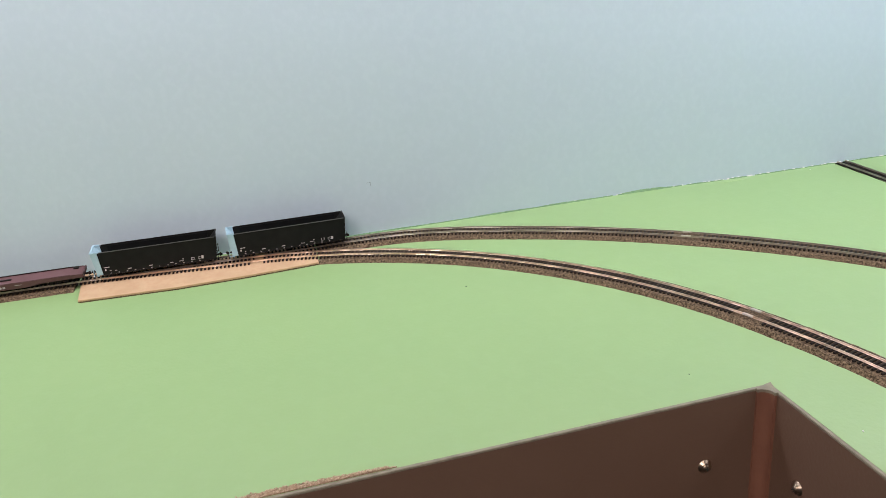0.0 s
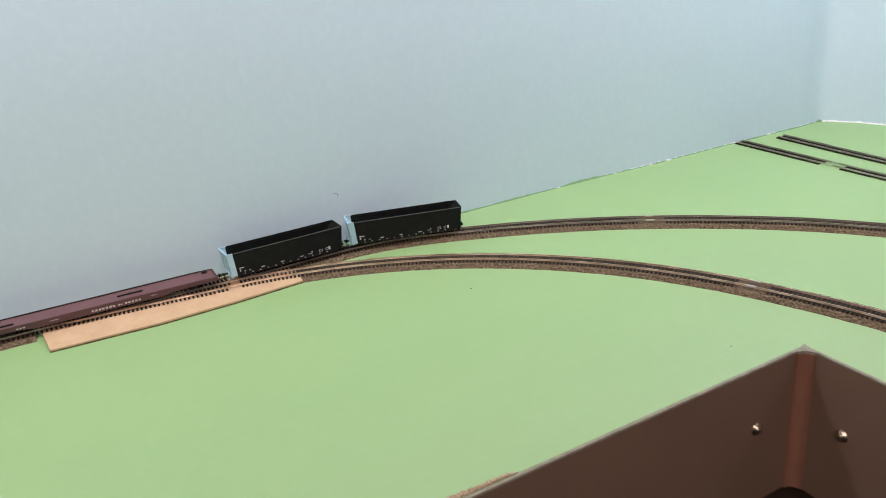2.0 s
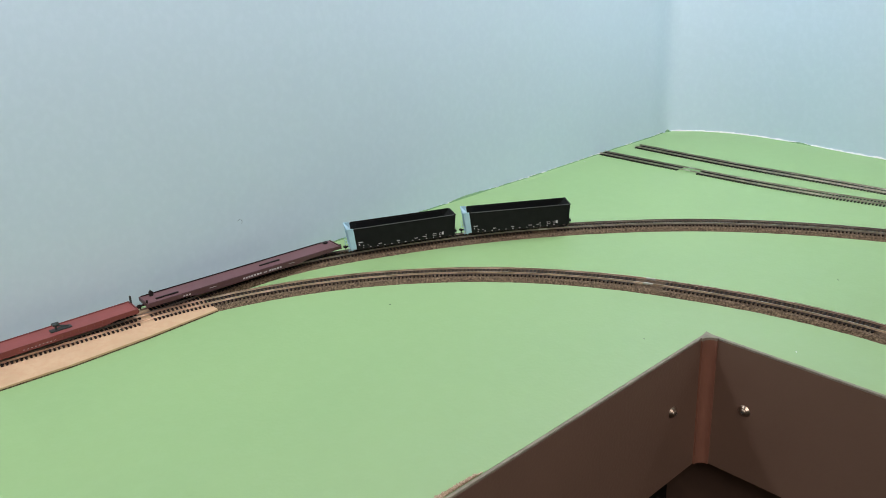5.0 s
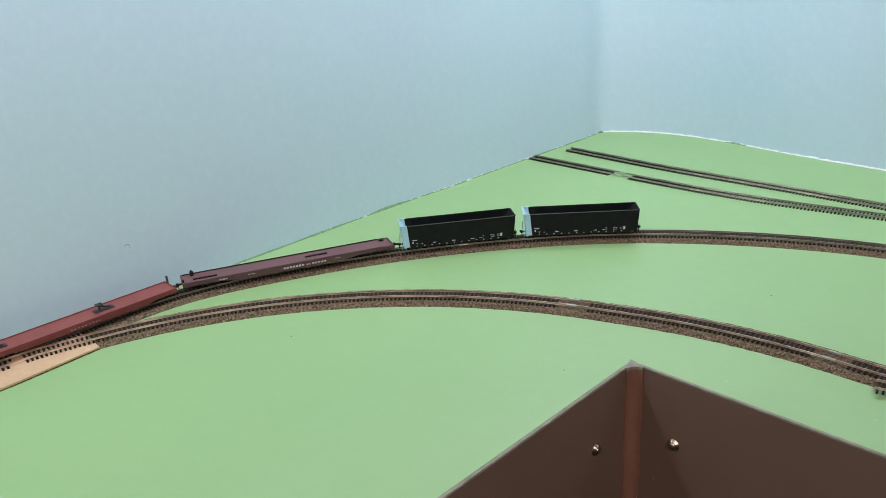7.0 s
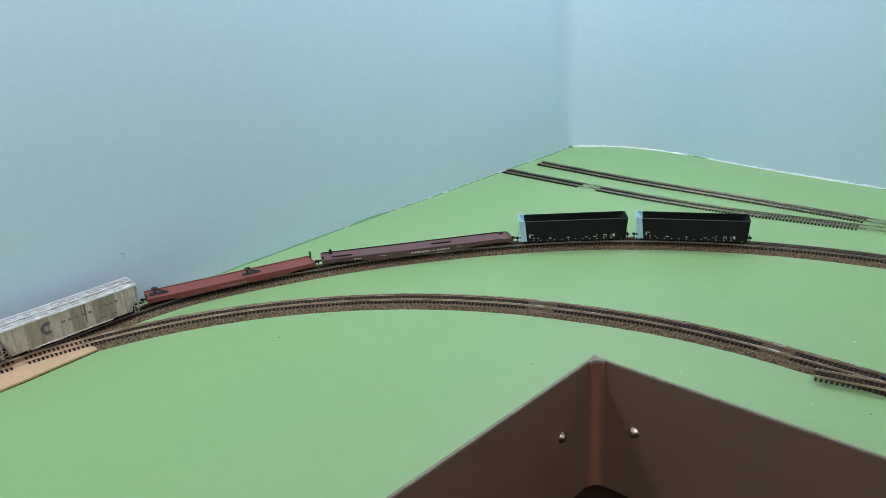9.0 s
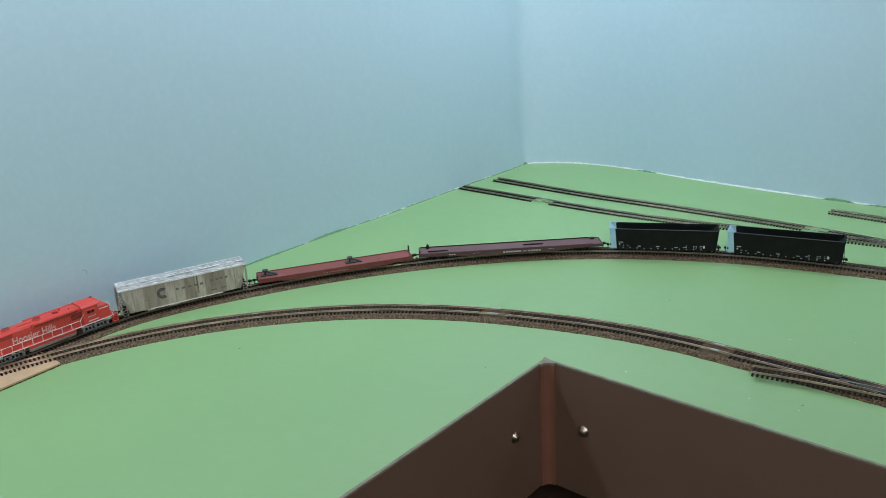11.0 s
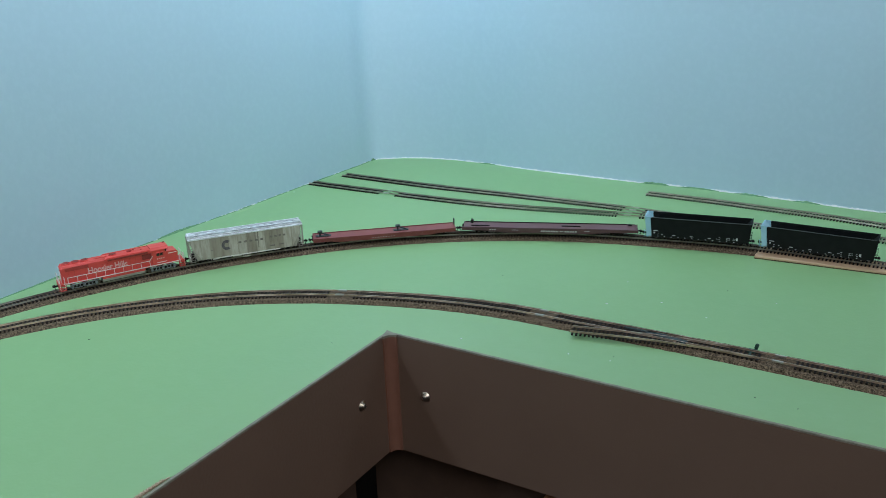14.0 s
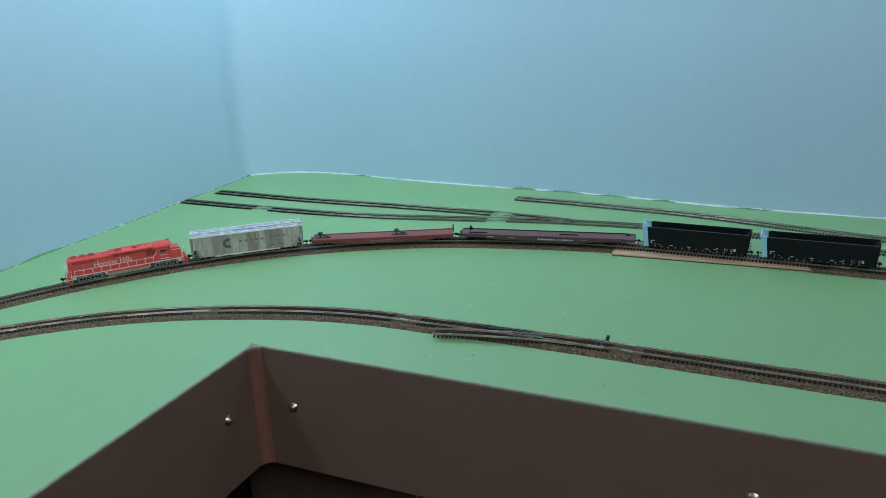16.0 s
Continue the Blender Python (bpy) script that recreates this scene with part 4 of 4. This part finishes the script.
def locomotive():
    ob = empty("locomotive")
    L = 0.107
    deck = 0.0070
    top = 0.0216
    part("frame", one_box(0, 0, deck - 0.0005, L - 0.002, 0.0160, 0.0010, 0.0002), ORANGE, ob)
    for side in (-1, 1):
        part("frame_stripe", one_box(0.0, side * 0.0081, deck - 0.0002, L - 0.008, 0.0004, 0.0006), WHITE_TRIM, ob, "white frame stripe")
        part("side_skirt", one_box(0.0, side * 0.0078, deck - 0.0018, 0.036, 0.0006, 0.0018), ORANGE, ob)
    # long hood with sloped shoulders and a rounded rear corner
    hood = [(-0.0062, deck), (-0.0062, top - 0.0016), (-0.0052, top - 0.0002), (0.0, top), (0.0052, top - 0.0002), (0.0062, top - 0.0016), (0.0062, deck)]
    bm = bmesh.new()
    prism(bm, hood, -0.0488, 0.0255, "x")
    part("long_hood", bm, ORANGE, ob)
    bm = bmesh.new()
    prism(bm, [(-0.0056, deck), (-0.0056, top - 0.0026), (-0.0040, top - 0.0012), (0.0040, top - 0.0012), (0.0056, top - 0.0026), (0.0056, deck)], -0.0500, -0.0486, "x")
    part("hood_end", bm, ORANGE, ob)
    for side in (-1, 1):
        part("brake_blister", one_box(0.0050, side * 0.0067, top - 0.0014, 0.0380, 0.0026, 0.0030, 0.0005), ORANGE, ob)
        # Grille in dark red, which also carries the shade below the hood's overhang.
        part("brake_grille", one_box(0.0050, side * 0.0081, top - 0.0017, 0.0340, 0.0003, 0.0014), ORANGE_DARK, ob, "dynamic brake grille, darkened for the overhang's shade")
        part("filter_grille", one_box(0.0208, side * 0.0064, top - 0.0060, 0.0080, 0.0007, 0.0046, 0.0002), ORANGE_DARK, ob, "dark filter grille behind the cab")
        part("radiator_grille", one_box(-0.0370, side * 0.0063, top - 0.0034, 0.0190, 0.0005, 0.0030, 0.0002), ORANGE_SHADE, ob)
        bm = bmesh.new()
        for k in range(14):
            box(bm, -0.044 + 0.0046 * k, side * 0.0062, 0.0125, 0.00015, 0.00015, 0.0100)
        part("hood_doors", bm, ORANGE_SHADE, ob)
    for x in (-0.0440, -0.0365, -0.0290, -0.0060):
        bm = bmesh.new()
        bmesh.ops.create_cone(bm, cap_ends=True, segments=18, radius1=0.0036, radius2=0.0033, depth=0.0010, matrix=pose(x, 0, top + 0.0004))
        f = part("roof_fan", bm, ORANGE, ob)
        bm = bmesh.new()
        bmesh.ops.create_cone(bm, cap_ends=True, segments=18, radius1=0.0028, radius2=0.0028, depth=0.0002, matrix=pose(x, 0, top + 0.0010))
        part("fan_grille", bm, ORANGE_DARK, f)
    part("roof_walk", one_box(-0.0160, 0, top + 0.0002, 0.010, 0.0040, 0.0006, 0.0002), ORANGE, ob)
    bm = bmesh.new()
    box(bm, 0.0080, 0, top + 0.0005, 0.0040, 0.0030, 0.0012, 0.0003)
    rod(bm, (0.0120, 0.001, top - 0.0002), (0.0120, 0.001, top + 0.0014), 0.0006, 8)
    rod(bm, (0.0180, -0.002, top - 0.0002), (0.0180, -0.002, top + 0.0010), 0.0004, 8)
    part("exhaust_stack", bm, ORANGE_SHADE, ob)
    # cab with an overhanging roof
    bm = bmesh.new()
    prism(bm, [(0.0252, deck), (0.0378, deck), (0.0366, top - 0.0014), (0.0252, top - 0.0010)], -0.0078, 0.0078, "y")
    part("cab", bm, ORANGE, ob)
    bm = bmesh.new()
    prism(bm, [(-0.0083, top - 0.0012), (-0.0062, top + 0.0008), (0.0, top + 0.0013), (0.0062, top + 0.0008), (0.0083, top - 0.0012), (0.0083, top - 0.0017), (-0.0083, top - 0.0017)], 0.0246, 0.0398, "x")
    part("cab_roof", bm, ORANGE, ob)
    for side in (-1, 1):
        w = part("side_window", one_box(0.0318, side * 0.0079, 0.0162, 0.0056, 0.0003, 0.0026, 0.0), GLASS, ob, "dark cab side window")
        part("window_frame", one_box(0.0318, side * 0.0084, 0.0178, 0.0072, 0.0014, 0.0004), ORANGE, w)
        part("window_post", one_box(0.0318, side * 0.0081, 0.0162, 0.0004, 0.0003, 0.0026), ORANGE, w)
        part("front_window", one_box(0.0376, side * 0.0046, 0.0184, 0.0008, 0.0042, 0.0016), GLASS, ob)
    bm = bmesh.new()
    box(bm, 0.0385, 0.003, top + 0.0014, 0.0022, 0.0014, 0.0010, 0.0003)
    rod(bm, (0.0375, 0.0, top + 0.0006), (0.0385, 0.003, top + 0.0014), 0.0005, 6)
    part("air_horn", bm, ORANGE_DARK, ob)
    # nose
    bm = bmesh.new()
    prism(bm, [(0.0374, deck), (0.0472, deck), (0.0480, 0.0152), (0.0468, 0.0168), (0.0374, 0.0172)], -0.0064, 0.0064, "y")
    part("nose", bm, ORANGE, ob)
    for side in (-1, 1):
        for z, a, b in ((0.0150, 0.0392, 0.0470), (0.0088, 0.0290, 0.0372)):
            part("side_stripe", one_box((a + b) / 2, side * (0.0065 if a > 0.035 else 0.0079), z, b - a, 0.0003, 0.0005), WHITE_TRIM, ob, "white warning stripe")
    for k in range(5):
        part("rear_stripe", one_box(0, 0, 0, 0.0003, 0.0095, 0.0007, m=pose(-0.0502, 0, 0.0090 + 0.0021 * k, 28)), WHITE_TRIM, ob, "white diagonal warning stripe")
    bm = bmesh.new()
    bmesh.ops.create_cone(bm, cap_ends=True, segments=12, radius1=0.0012, radius2=0.0012, depth=0.0006, matrix=pose(-0.0503, 0, 0.0180, 0, 90))
    part("headlight", bm, STENCIL, ob)
    # pilots and steps
    for way in (-1, 1):
        part("pilot", one_box(way * 0.0525, 0, 0.0042, 0.0012, 0.0164, 0.0058, 0.0003), ORANGE, ob)
        for side in (-1, 1):
            bm = bmesh.new()
            for k in range(3):
                box(bm, way * 0.0500, side * (0.0080 - 0.0004 * k), 0.0016 + 0.0018 * k, 0.0040, 0.0022, 0.0005)
            for x in (0.0480, 0.0520):
                box(bm, way * x, side * 0.0080, 0.0040, 0.0005, 0.0022, 0.0060)
            part("steps", bm, ORANGE, ob)
            bm = bmesh.new()
            for x in (0.0484, 0.0524):
                rod(bm, (way * x, side * 0.0083, deck - 0.005), (way * x, side * 0.0083, deck + 0.0062), 0.00026, 6)
            rod(bm, (way * 0.0524, side * 0.0083, deck + 0.0062), (way * 0.0524, side * 0.003, deck + 0.0052), 0.00026, 6)
            rod(bm, (way * 0.0524, side * 0.003, deck + 0.0052), (way * 0.0524, side * 0.003, deck), 0.00026, 6)
            part("end_handrail", bm, WHITE_TRIM, ob, "white end handrail")
        coupler(ob, way * 0.0515, way)
        engine_truck(ob, way * 0.0333)
    for side in (-1, 1):
        bm = bmesh.new()
        xs = np.linspace(-0.0455, 0.0225, 10)
        for x in xs:
            rod(bm, (x, side * 0.0081, deck - 0.0006), (x, side * 0.0081, deck + 0.0048), 0.00024, 6)
        for a, b in zip(xs, xs[1:]):
            rod(bm, (a, side * 0.0081, deck + 0.0048), (b, side * 0.0081, deck + 0.0048), 0.00024, 6)
        rod(bm, (0.0225, side * 0.0081, deck + 0.0048), (0.0258, side * 0.0079, deck + 0.0086), 0.00024, 6)
        part("handrail", bm, WHITE_TRIM, ob, "thin white side handrail")
    bm = bmesh.new()
    prism(bm, [(-0.0074, deck - 0.0026), (-0.0077, 0.0036), (-0.0066, 0.0014), (0.0066, 0.0014), (0.0077, 0.0036), (0.0074, deck - 0.0026)], -0.0180, 0.0178, "x")
    part("fuel_tank", bm, TANK, ob, "beige grey fuel tank")
    words = lettering(ob, "Hoosier Hills", -0.0300, -0.00632, 0.0118, 0.0064, LETTER)
    words.scale = (0.96, 1.30, 1.0)
    bars(ob, [(0.0296 + 0.0018 * k, 0.0122, 0.0010, 0.0010) for k in range(4)], -0.00788, LETTER, "number_bars")
    return tagged(ob, "bright red model diesel locomotive with white handrails and lettering", "locomotive")


def stretched(ob, long, high):
    """Lengthen and raise a finished car; its wheels keep their size and only move apart."""
    m = Matrix.Diagonal((long, 1, high, 1))
    for c in ob.children_recursive:
        if c.name.startswith("wheel"):
            c.matrix_local.translation.x *= long
            continue
        local = c.matrix_local.copy()
        c.data.transform(local.inverted() @ m @ local)
    return ob


FIRST_HOPPER = stretched(hopper_car(), 1.025, 1.01)
# each car: how far its middle lies behind that of the leading hopper, and half the spread of its trucks
CARS = [(FIRST_HOPPER, 0.0, 0.034), (copy_thing(FIRST_HOPPER, pose(0, 0, 0)), 0.1068, 0.034), (stretched(flat_car(), 1.04, 1.0), 0.2505, 0.064),
        (stretched(red_flat_car(), 1.015, 1.0), 0.4172, 0.053), (stretched(covered_hopper(), 1.035, 1.04), 0.5541, 0.0393), (stretched(locomotive(), 1.045, 1.06), 0.6695, 0.036)]


def lead_at(t):
    """Where the leading hopper's middle is along the main line: a nearly even roll."""
    return 0.70109 + 0.062485 * t + 0.0001015 * t * t


def car_pose(s, half):
    a, b = MAIN.at(s - half), MAIN.at(s + half)
    x, y = (a + b) / 2
    return pose(x, y, RAIL_Z, 0, 0, math.degrees(math.atan2(b[1] - a[1], b[0] - a[0])))


def roll_wheels(ob, travel):
    """Turn every wheel of a car by the way that the car has gone."""
    for w in [c for c in ob.children_recursive if c.name.startswith("wheel")]:
        rest = w.matrix_local.copy()
        spot = Matrix.Translation(rest.translation)
        own = rest.to_3x3().to_4x4()
        walk(w, [(t, spot @ Matrix.Rotation(gone / 0.0023, 4, "Y") @ own) for t, gone in travel])


def motions():
    for ob, back, half in CARS:
        walk(ob, [(t, car_pose(lead_at(t) - back, half)) for t in np.arange(0, 16.01, 0.5)])
        roll_wheels(ob, [(t, lead_at(t) - lead_at(0)) for t in np.arange(0, 16.001, 1 / 20)])


motions()
